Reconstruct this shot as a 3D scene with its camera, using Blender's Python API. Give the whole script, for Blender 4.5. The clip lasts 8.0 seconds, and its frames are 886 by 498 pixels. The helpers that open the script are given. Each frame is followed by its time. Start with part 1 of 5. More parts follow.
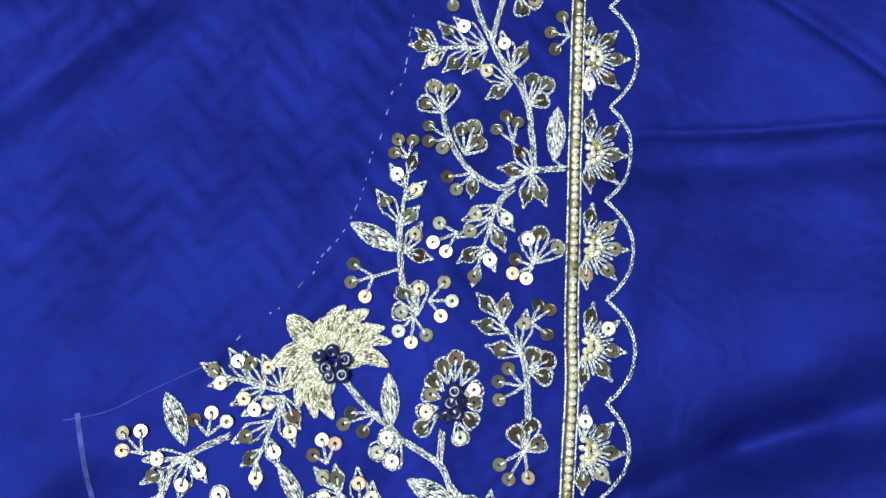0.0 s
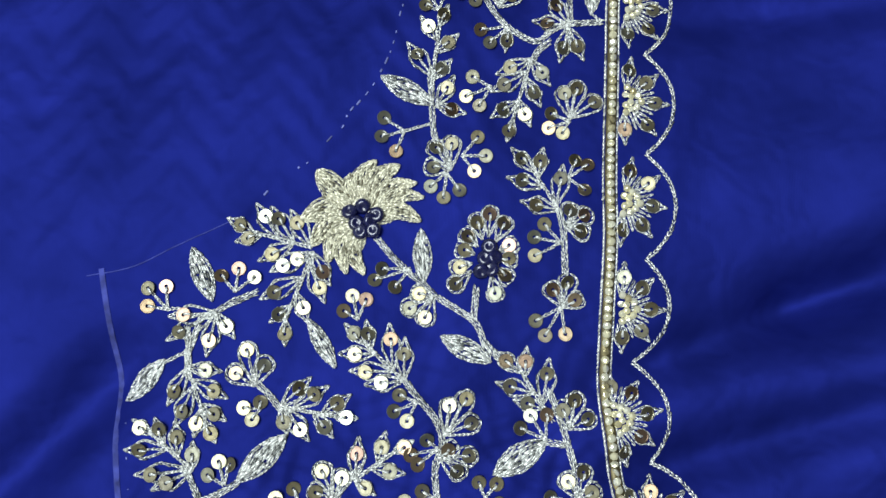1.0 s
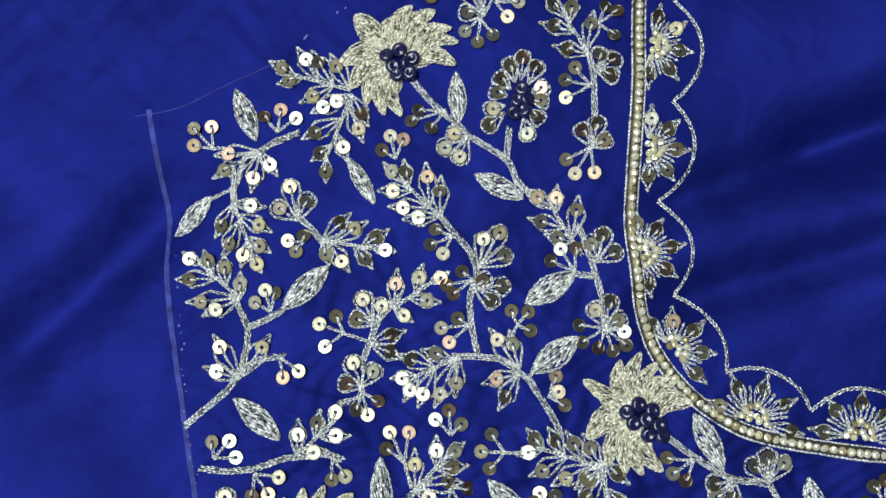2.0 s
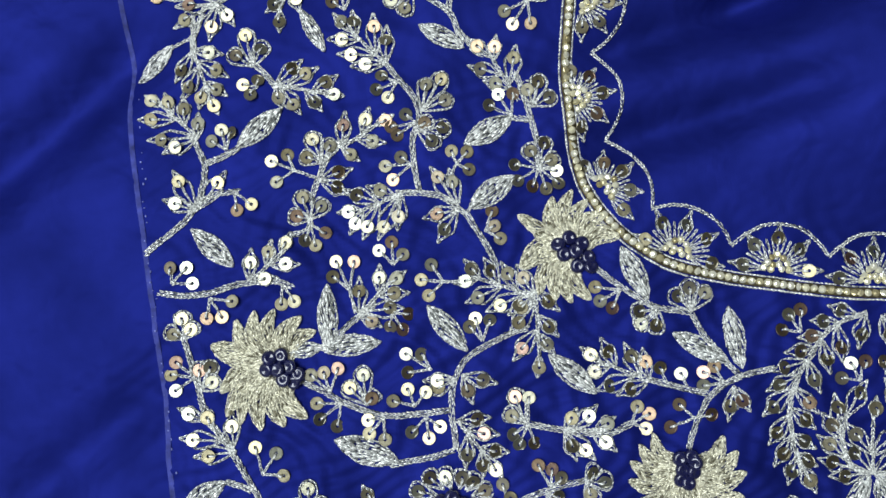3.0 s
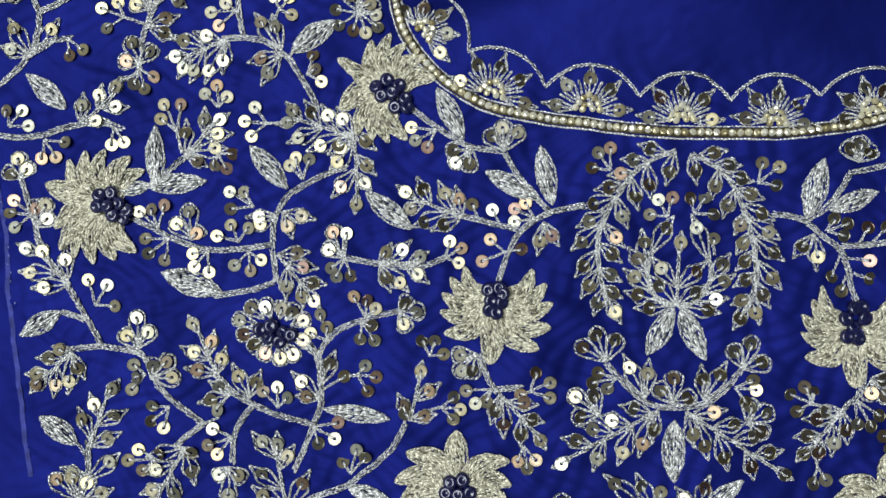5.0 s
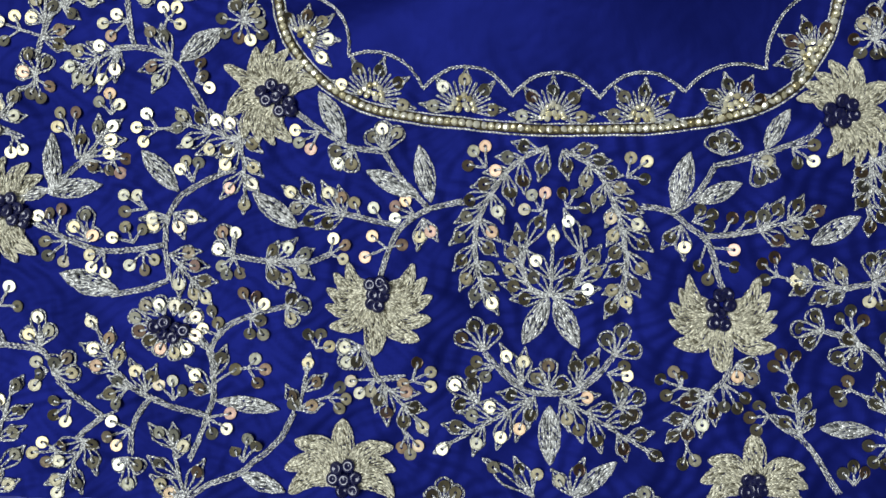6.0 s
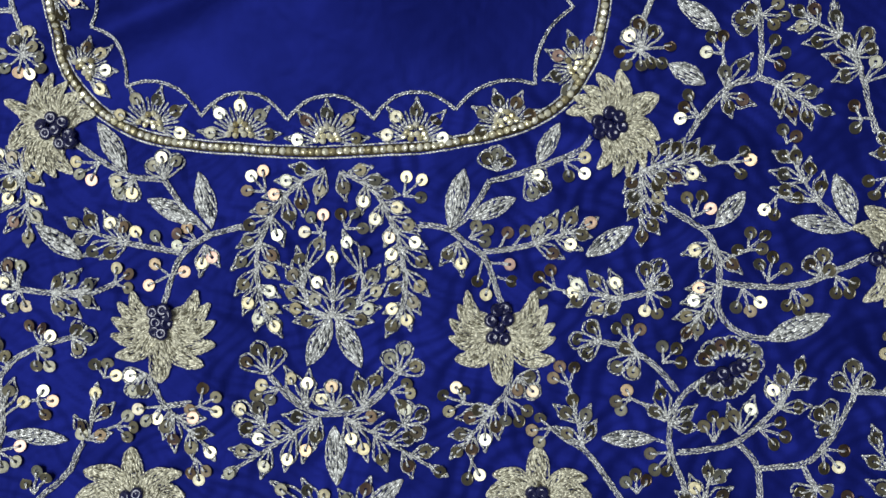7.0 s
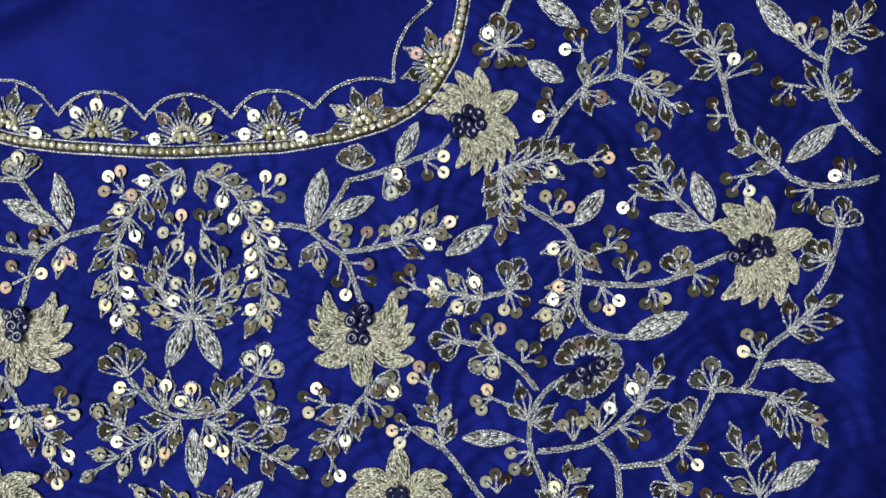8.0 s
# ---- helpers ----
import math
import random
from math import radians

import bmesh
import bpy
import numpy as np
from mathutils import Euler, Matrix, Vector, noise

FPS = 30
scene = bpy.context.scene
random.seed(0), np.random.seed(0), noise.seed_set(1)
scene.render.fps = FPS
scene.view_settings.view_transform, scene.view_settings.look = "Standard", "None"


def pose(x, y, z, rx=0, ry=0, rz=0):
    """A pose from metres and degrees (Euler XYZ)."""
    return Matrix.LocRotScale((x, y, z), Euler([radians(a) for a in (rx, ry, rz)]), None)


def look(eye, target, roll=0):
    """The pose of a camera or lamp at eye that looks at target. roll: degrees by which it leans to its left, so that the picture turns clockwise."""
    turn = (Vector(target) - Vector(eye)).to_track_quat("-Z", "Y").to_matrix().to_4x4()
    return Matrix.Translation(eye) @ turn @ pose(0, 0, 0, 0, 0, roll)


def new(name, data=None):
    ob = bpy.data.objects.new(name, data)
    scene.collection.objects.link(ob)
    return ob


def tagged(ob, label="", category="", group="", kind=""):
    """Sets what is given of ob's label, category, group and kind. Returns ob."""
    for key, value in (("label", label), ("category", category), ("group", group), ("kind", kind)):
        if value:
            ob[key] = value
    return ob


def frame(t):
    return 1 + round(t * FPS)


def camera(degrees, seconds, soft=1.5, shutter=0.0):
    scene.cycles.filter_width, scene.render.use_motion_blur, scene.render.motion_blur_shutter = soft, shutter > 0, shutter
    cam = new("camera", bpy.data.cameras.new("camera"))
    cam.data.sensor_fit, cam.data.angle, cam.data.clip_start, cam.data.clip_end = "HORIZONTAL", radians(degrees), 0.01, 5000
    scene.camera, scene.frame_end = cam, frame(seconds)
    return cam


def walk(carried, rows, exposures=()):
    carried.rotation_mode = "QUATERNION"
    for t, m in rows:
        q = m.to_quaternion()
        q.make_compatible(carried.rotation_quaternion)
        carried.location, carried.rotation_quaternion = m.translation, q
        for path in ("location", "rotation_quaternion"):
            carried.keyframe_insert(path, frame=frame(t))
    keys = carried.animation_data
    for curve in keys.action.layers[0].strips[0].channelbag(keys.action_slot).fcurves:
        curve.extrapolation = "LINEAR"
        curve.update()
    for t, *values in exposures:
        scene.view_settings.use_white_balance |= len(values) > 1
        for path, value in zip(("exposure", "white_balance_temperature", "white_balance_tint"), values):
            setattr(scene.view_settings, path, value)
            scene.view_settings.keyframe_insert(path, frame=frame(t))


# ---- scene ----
EXPOSURES = [(0.0, 0.48, 6350, 1), (0.5, 0.36, 6350, 1), (1.0, 0.13, 6350, 2), (1.7, -0.05, 6350, 3), (3.5, -0.02, 6350, 6), (4.5, -0.1, 6400, 7), (6.0, -0.32, 6500, 8), (8.0, -0.29, 6500, 9)]
cam = camera(59.0, 8.0, soft=1.5)
PATH = [
    (0.0, -0.1084, 0.0845, 0.2054, 9.32, -1.18, 1.95),
    (0.5, -0.1139, 0.0668, 0.1982, 9.03, -1.05, 1.95),
    (1.0, -0.1138, 0.053, 0.1937, 8.03, -0.66, 1.99),
    (1.5, -0.1216, 0.031, 0.1924, 6.84, -0.64, 2.11),
    (1.7, -0.1227, 0.0292, 0.1943, 4.85, -0.61, 2.03),
    (3.0, -0.1027, -0.0185, 0.2095, 4.32, -0.1, 2.48),
    (3.5, -0.0911, -0.0298, 0.2082, 3.7, -0.09, 2.49),
    (4.0, -0.0752, -0.0387, 0.2119, 3.45, 0.56, 2.5),
    (4.5, -0.0592, -0.0516, 0.2101, 2.72, 0.84, 2.53),
    (5.8, -0.0195, -0.0456, 0.2256, 0.22, 2.89, 2.39),
    (6.0, -0.0101, -0.0474, 0.2237, 0.85, 2.14, 1.48),
    (6.5, 0.0263, -0.0427, 0.2255, 1.18, 2.06, -0.66),
    (7.0, 0.0517, -0.0427, 0.2233, 1.21, 1.93, -0.74),
    (7.5, 0.0725, -0.0434, 0.221, 0.81, 1.45, -0.82),
    (8.0, 0.0882, -0.0413, 0.2208, 0.67, 1.11, -1.1),
]

walk(cam, [(t, pose(x, y, z, rx, ry, rz)) for t, x, y, z, rx, ry, rz in PATH], EXPOSURES)

# ---- light: a dim room with one bright ceiling fitting a little to one side ----
world = bpy.data.worlds.new("room_air")
world.use_nodes = True
world.node_tree.nodes["Background"].inputs[0].default_value = (0.5, 0.55, 0.6, 1)
world.node_tree.nodes["Background"].inputs[1].default_value = 0.02
scene.world = world
LAMP_AT = (-0.95, -0.04, 2.44)
lamp_data = bpy.data.lights.new("tube_glow", "AREA")
lamp_data.shape, lamp_data.size, lamp_data.size_y = "RECTANGLE", 1.25, 1.9
lamp_data.energy, lamp_data.color = 72.0, (0.97, 1.0, 0.98)
glow = new("tube_glow", lamp_data)
glow.matrix_world = look(LAMP_AT, (LAMP_AT[0], LAMP_AT[1], 0))

# ---- materials ----
def material(name):
    m = bpy.data.materials.new(name)
    m.use_nodes = True
    return m, m.node_tree.nodes, m.node_tree.links, m.node_tree.nodes["Principled BSDF"]


def ramp(nodes, links, source, stops):
    r = nodes.new("ShaderNodeValToRGB")
    while len(r.color_ramp.elements) < len(stops):
        r.color_ramp.elements.new(0.5)
    for e, (p, c) in zip(r.color_ramp.elements, stops):
        e.position, e.color = p, (*c, 1)
    links.new(source, r.inputs[0])
    return r.outputs[0]


def noise_node(nodes, links, scale, detail=3.0, vector=None, distortion=0.0):
    n = nodes.new("ShaderNodeTexNoise")
    n.inputs["Scale"].default_value, n.inputs["Detail"].default_value = scale, detail
    n.inputs["Distortion"].default_value = distortion
    if vector:
        links.new(vector, n.inputs["Vector"])
    return n.outputs["Fac"]


def silk():
    m, n, l, b = material("royal_blue_silk")
    co = n.new("ShaderNodeTexCoord").outputs["Object"]
    # mottled blue: soft shading of the puckers put into the base colour
    tone = ramp(n, l, noise_node(n, l, 38.0, 5, co), [(0.28, (0.0070, 0.0117, 0.136)), (0.72, (0.0135, 0.0210, 0.238))])
    l.new(tone, b.inputs["Base Color"])
    b.inputs["Roughness"].default_value = 0.62
    b.inputs["Specular IOR Level"].default_value = 0.10
    b.inputs["Metallic"].default_value = 0.5
    b.inputs["Specular Tint"].default_value = (0.35, 0.4, 1.0, 1)
    # small crumples, the weave, and the faint zigzag of the cloth underneath
    crumple = noise_node(n, l, 80.0, 2, co, 0.3)
    fold = noise_node(n, l, 24.0, 1, co, 0.2)
    b0 = n.new("ShaderNodeBump")
    b0.inputs["Strength"].default_value, b0.inputs["Distance"].default_value = 0.3, 0.006
    l.new(fold, b0.inputs["Height"])
    weave = n.new("ShaderNodeTexWave")
    weave.inputs["Scale"].default_value, weave.inputs["Distortion"].default_value = 900, 1.5
    l.new(co, weave.inputs["Vector"])
    b1, b2 = n.new("ShaderNodeBump"), n.new("ShaderNodeBump")
    b1.inputs["Strength"].default_value, b1.inputs["Distance"].default_value = 0.4, 0.0030
    b2.inputs["Strength"].default_value, b2.inputs["Distance"].default_value = 0.15, 0.0001
    l.new(crumple, b1.inputs["Height"])
    l.new(b0.outputs[0], b1.inputs["Normal"])
    l.new(weave.outputs["Fac"], b2.inputs["Height"])
    l.new(b1.outputs[0], b2.inputs["Normal"])
    l.new(b2.outputs[0], b.inputs["Normal"])
    return m


def thread(name, dark, light, rough, metal):
    m, n, l, b = material(name)
    isl = n.new("ShaderNodeNewGeometry").outputs["Random Per Island"]
    mid = tuple(0.25 * a + 0.75 * b for a, b in zip(dark, light))
    l.new(ramp(n, l, isl, [(0.0, dark), (0.3, mid), (1.0, light)]), b.inputs["Base Color"])
    b.inputs["Roughness"].default_value, b.inputs["Metallic"].default_value = rough, metal
    co = n.new("ShaderNodeTexCoord").outputs["Object"]
    bump = n.new("ShaderNodeBump")
    bump.inputs["Strength"].default_value, bump.inputs["Distance"].default_value = 0.4, 0.0002
    l.new(noise_node(n, l, 2600, 2, co), bump.inputs["Height"])
    l.new(bump.outputs[0], b.inputs["Normal"])
    return m


def foil():
    m, n, l, b = material("champagne_foil")
    rnd = n.new("ShaderNodeObjectInfo").outputs["Random"]
    tone = ramp(n, l, rnd, [(0.0, (0.30, 0.265, 0.17)), (0.42, (0.36, 0.335, 0.25)), (0.72, (0.33, 0.335, 0.285)), (0.88, (0.28, 0.205, 0.135)), (1.0, (0.29, 0.195, 0.17))])
    l.new(tone, b.inputs["Base Color"])
    b.inputs["Metallic"].default_value = 1.0
    co = n.new("ShaderNodeTexCoord").outputs["Object"]
    worn = n.new("ShaderNodeMath")
    worn.operation = "MULTIPLY_ADD"
    l.new(noise_node(n, l, 900, 3, co), worn.inputs[0])
    worn.inputs[1].default_value, worn.inputs[2].default_value = 0.14, 0.23
    l.new(worn.outputs[0], b.inputs["Roughness"])
    bump = n.new("ShaderNodeBump")
    bump.inputs["Strength"].default_value, bump.inputs["Distance"].default_value = 0.25, 0.0002
    l.new(noise_node(n, l, 500, 2, co), bump.inputs["Height"])
    l.new(bump.outputs[0], b.inputs["Normal"])
    return m


def plain(name, color, rough=0.6, metal=0.0, vary=0.12, scale=6.0):
    m, n, l, b = material(name)
    co = n.new("ShaderNodeTexCoord").outputs["Object"]
    lo, hi = [tuple(min(1, c * k) for c in color) for k in (1 - vary, 1 + vary)]
    l.new(ramp(n, l, noise_node(n, l, scale, 4, co), [(0.3, lo), (0.7, hi)]), b.inputs["Base Color"])
    b.inputs["Roughness"].default_value, b.inputs["Metallic"].default_value = rough, metal
    return m


SILK = silk()
SILVER = thread("silver_thread", (0.12, 0.13, 0.135), (0.95, 0.965, 0.97), 0.25, 0.42)
GOLD = thread("champagne_thread", (0.17, 0.155, 0.10), (1.0, 0.97, 0.81), 0.28, 0.38)
FOIL = foil()
NAVY = plain("navy_bead", (0.008, 0.010, 0.070), 0.2, 0.1, 0.3, 300)
NAVY.node_tree.nodes["Principled BSDF"].inputs["Specular IOR Level"].default_value = 1.0
def crystal():
    m, n, l, b = material("gilt_rhinestone")
    rnd = n.new("ShaderNodeObjectInfo").outputs["Random"]
    # random dark gold to cream per stone paints in the uneven sparkle of facets
    l.new(ramp(n, l, rnd, [(0.0, (0.40, 0.34, 0.18)), (0.22, (0.92, 0.86, 0.60)), (0.6, (1.0, 0.97, 0.79)), (1.0, (1.0, 0.98, 0.86))]), b.inputs["Base Color"])
    b.inputs["Roughness"].default_value, b.inputs["Metallic"].default_value = 0.16, 0.52
    return m


STONE = crystal()
GILT = plain("gilt_setting", (0.115, 0.095, 0.05), 0.4, 0.6, 0.4, 300)
CHALK_MAT = plain("pale_blue_chalk", (0.042, 0.054, 0.30), 0.9, 0.0, 0.5, 300)
MARKS = plain("white_chalk_marks", (0.20, 0.23, 0.62), 0.9, 0.0, 0.5, 300)
WALL = plain("grey_plaster", (0.34, 0.35, 0.36), 0.9, 0, 0.06, 3)
CEIL = plain("white_plaster", (0.55, 0.55, 0.54), 0.9, 0, 0.05, 3)
FLOOR = plain("brown_floor", (0.20, 0.13, 0.08), 0.6, 0, 0.25, 5)

MM = 0.001
rng = np.random.default_rng(7)

# ---- the cloth's height, in metres, at plan places in millimetres ----
# long shallow folds: two ends, depth and half width
FOLDS = [(-227, 156, -193, 183, 6.0, 9.0), (-19, 193, 10, 163, 1.8, 1.9), (-22, 70, 14, 85, 8.0, 11.0), (-53, 144, 15, 147, 3.0, 7.0), (-57, 55, -10, 74, 4.6, 6.5), (-54, 29, -10, 44, 5.0, 7.0), (-225, 12, -194, 44, 7.0, 9.0), (-205, -69, -184, -50, 4.0, 8.0)]


def cloth_height(x, y):
    x, y = np.asarray(x, float), np.asarray(y, float)
    broad = 1.1 * np.sin(x / 61 + 0.8 * np.sin(y / 83)) * np.sin(y / 57 + 1.3) + 0.5 * np.sin((x + 1.7 * y) / 43)
    calm = 1 / (1 + np.exp((y - 70 + 0.25 * np.abs(x)) / 18))
    bare = np.exp(-((x + 190) / 70) ** 2) * np.exp(-((y - 150) / 70) ** 2) + np.exp(-((x - 25) / 55) ** 2) * np.exp(-((y - 90) / 70) ** 2)
    folds = 2.4 * bare * np.sin((y - 0.4 * x) / 13 + 1.2 * np.sin(x / 37))
    ripple = 0.72 * np.sin(x / 4.7 + 2.2 * np.sin(y / 9.0)) * np.sin(y / 3.9 + 1.7 * np.sin(x / 11.0))
    crease = 1.5 * np.exp(-((y - 153 - 0.01 * x) / 1.5) ** 2) / (1 + np.exp(-(x + 52) / 3))
    hill = 19 * np.exp(-((x - 20) / 38) ** 2) / (1 + np.exp(-(y - 30) / 9))
    sewn = 1 / (1 + np.exp(-(x + 174 + 0.18 * (y + 60)) / 4))
    drawn = sewn * calm * (1 - 1 / (1 + np.exp(-(y - 6) / 3)) / (1 + np.exp(-(x + 62) / 3)) / (1 + np.exp((x - 84) / 3)))
    thin = 0.60 * np.maximum(0, np.sin(x / 6.5 + y / 5.8 + 1.9 * np.sin(x / 13 + 0.7) + 0.9 * np.sin(y / 4.6 + x / 17))) ** 4 * (0.5 + 0.5 * np.sin(x / 7.3 + y / 11 + 1.4 * np.sin(y / 9)))
    zig = np.abs(((x / 24) % 1) - 0.5) * 2
    chevron = 0.17 * np.sin(2 * np.pi / 10.5 * (y + 13 * zig)) / (1 + np.exp((x + 105 - 0.35 * (y - 90)) / 9)) / (1 + np.exp(-(y - 70) / 10))
    seam = 1.2 * np.exp(-((x - 203 - 0.03 * y) / 4.5) ** 2) - 2.0 / (1 + np.exp(-(x - 209) / 5))
    valley = 0
    for ax, ay, bx, by, deep, half in FOLDS:
        long = math.hypot(bx - ax, by - ay)
        ux, uy = (bx - ax) / long, (by - ay) / long
        s, o = (x - ax) * ux + (y - ay) * uy, (y - ay) * ux - (x - ax) * uy
        over = np.maximum(np.maximum(-s, s - long), 0)
        valley = valley - deep * np.exp(-(o / half) ** 2 - (over / 14) ** 2)
    pucker = 0.46 * np.sin(x / 1.35 + 3.0 * np.sin(y / 4.1)) * np.sin(y / 1.15 + 2.5 * np.sin(x / 5.3)) * (0.06 + 0.94 * drawn)
    return MM * (thin * drawn + hill + chevron + pucker + seam + valley + 0.8 * broad * (1 - 0.4 * calm) + folds + ripple * (0.12 + 0.88 * drawn) + crease)


# ---- builders ----
def smooth(mesh):
    mesh.polygons.foreach_set("use_smooth", np.ones(len(mesh.polygons), bool))


def mesh_of(name, verts, faces, mat, soft=True):
    me = bpy.data.meshes.new(name)
    me.from_pydata([tuple(v) for v in verts], [], faces)
    me.materials.append(mat)
    if soft:
        smooth(me)
    me.update()
    return me


def child(name, me, parent, label=""):
    ob = new(name, me)
    ob.parent = parent
    return tagged(ob, label)


def thing(name, at, label, category, group=""):
    ob = new(name)
    ob.empty_display_size = 0.004
    ob.location = (at[0] * MM, at[1] * MM, float(cloth_height(at[0], at[1])))
    return tagged(ob, label, category, group)


RING = 5
ANG = np.arange(RING) * 2 * np.pi / RING + np.pi / 2


class Thread:
    """Many single stitches, each a small bulged spindle of thread lying on the cloth."""

    def __init__(self):
        self.rows = []

    def add(self, a, b, w, lift=0.25):
        self.rows.append((a[0], a[1], b[0], b[1], w, lift))

    def mesh(self, name, mat, origin=(0, 0)):
        r = np.array(self.rows)
        a, b, w, lift = r[:, 0:2], r[:, 2:4], r[:, 4], r[:, 5]
        d = b - a
        d /= np.linalg.norm(d, axis=1)[:, None] + 1e-9
        p = np.stack([-d[:, 1], d[:, 0]], 1)
        n, k = len(r), 2 + 2 * RING
        base = cloth_height((a[:, 0] + b[:, 0]) / 2, (a[:, 1] + b[:, 1]) / 2) / MM + lift
        v = np.zeros((n, k, 3))
        v[:, 0, :2], v[:, 1, :2] = a, b
        v[:, 0, 2], v[:, 1, 2] = base - 0.30, base - 0.26
        for ring, s in ((0, 0.16), (1, 0.82)):
            c = a + (b - a) * s
            for j in range(RING):
                i = 2 + ring * RING + j
                v[:, i, :2] = c + p * (np.cos(ANG[j]) * w / 2)[:, None]
                v[:, i, 2] = base + np.sin(ANG[j]) * w * 0.42
        z0 = float(cloth_height(*origin)) / MM
        v -= np.array([origin[0], origin[1], z0])
        t = []
        for j in range(RING):
            q = (j + 1) % RING
            t += [(0, 2 + q, 2 + j, 2 + j), (2 + j, 2 + q, 2 + RING + q, 2 + RING + j), (1, 2 + RING + j, 2 + RING + q, 2 + RING + q)]
        f = (np.array(t)[None] + (np.arange(n) * k)[:, None, None]).reshape(-1, 4)
        faces = [tuple(q[:3]) if q[2] == q[3] else tuple(q) for q in f.tolist()]
        return mesh_of(name, (v * MM).reshape(-1, 3), faces, mat)


def spline(points, step):
    """Evenly spaced places, with their directions, along a smooth line through the points."""
    p = np.array(points, float)
    if len(p) == 2:
        q = p[0] + (p[1] - p[0]) * np.linspace(0, 1, 30)[:, None]
    else:
        e = np.vstack([2 * p[0] - p[1], p, 2 * p[-1] - p[-2]])
        t = np.linspace(0, 1, 16, endpoint=False)[:, None]
        q = np.vstack([0.5 * (2 * e[i] + (e[i + 1] - e[i - 1]) * t + (2 * e[i - 1] - 5 * e[i] + 4 * e[i + 1] - e[i + 2]) * t ** 2
                              + (3 * e[i] - e[i - 1] - 3 * e[i + 1] + e[i + 2]) * t ** 3) for i in range(1, len(e) - 2)] + [p[-1:]])
    s = np.r_[0, np.cumsum(np.linalg.norm(np.diff(q, axis=0), axis=1))]
    u = np.linspace(0, s[-1], max(3, int(round(s[-1] / step)) + 1))
    c = np.stack([np.interp(u, s, q[:, 0]), np.interp(u, s, q[:, 1])], 1)
    d = np.gradient(c, axis=0)
    d /= np.linalg.norm(d, axis=1)[:, None] + 1e-9
    return c, d


def chain(out, points, width, pitch=1.25, rows=1, lift=0.3):
    """Rows of chain stitch: open Vs that follow one another along the line."""
    pitch *= 0.86
    c, d = spline(points, pitch)
    n = np.stack([-d[:, 1], d[:, 0]], 1)
    rw = 0.94 * width / rows
    for k in range(rows):
        off = (k - (rows - 1) / 2) * rw * 0.92
        for i in range(len(c) - 1):
            o = c[i] + n[i] * off + d[i] * (k * 0.5 * pitch)
            for side in (-1, 1):
                j = rng.normal(0, 0.07, 4)
                a = o - d[i] * (0.22 * pitch + j[0]) + n[i] * side * (0.36 * rw + j[1])
                b = o + d[i] * (1.12 * pitch + j[2]) + n[i] * side * (0.06 * rw + j[3])
                out.add(a, b, max(0.30, 0.35 * rw) * rng.uniform(0.75, 1.25), lift + rng.uniform(-0.12, 0.18))


def strand(out, points, w=0.5, pitch=1.15, lift=0.3):
    """One twisted thread, as a line of slanted stitches."""
    c, d = spline(points, pitch)
    for i in range(len(c) - 1):
        n = np.array([-d[i][1], d[i][0]]) * (0.14 * w + rng.normal(0, 0.07))
        out.add(c[i] - d[i] * 0.28 * pitch + n, c[i + 1] + d[i + 1] * 0.28 * pitch - n, w * rng.uniform(0.85, 1.2), lift + rng.uniform(-0.04, 0.08))


def lathe(profile, seg, name, mat, soft=True):
    v, f = [], []
    for r, z in profile:
        for i in range(seg):
            a = 2 * math.pi * i / seg
            v.append((r * math.cos(a) * MM, r * math.sin(a) * MM, z * MM))
    for k in range(len(profile) - 1):
        for i in range(seg):
            j = (i + 1) % seg
            f.append((k * seg + i, k * seg + j, (k + 1) * seg + j, (k + 1) * seg + i))
    return mesh_of(name, v, f, mat, soft)


SEQUIN = lathe([(0.42, 0.02), (0.52, 0.10), (1.50, 0.11), (1.58, 0.15), (1.80, 0.15), (1.88, 0.08), (1.80, 0.02), (0.42, 0.02)], 24, "sequin", FOIL, False)
BEAD = lathe([(0.03, 0.82), (0.40, 0.86), (0.80, 1.06), (1.25, 1.16), (1.75, 0.92), (2.1, 0.3), (1.9, -0.2), (0.9, -0.35)], 16, "bead", NAVY)
_t = Thread()
_t.rows = [(0.0, 0.0, 2.3, 0.0, 0.42, 0.0), (0.1, 0.25, 1.5, 0.3, 0.36, 0.05)]
HOLD = _t.mesh("stitch", SILVER)
HOLD.transform(Matrix.Translation((0, 0, 0.00034)))


def sequin(parent, at, toward, lift=0.75):
    """A cupped foil disc with a hole, held by a stitch that runs from the hole over the rim."""
    o = parent.location
    ob = child("sequin", SEQUIN, parent)
    ob.location = (at[0] * MM - o.x, at[1] * MM - o.y, float(cloth_height(*at)) + lift * MM - o.z)
    turn = math.atan2(toward[1] - at[1], toward[0] - at[0])
    ob.rotation_euler = (rng.normal(0, 0.17), rng.normal(0, 0.17), turn)
    ob.scale = (0.96, 0.96, 1)
    child("stitch", HOLD, ob)
    return ob


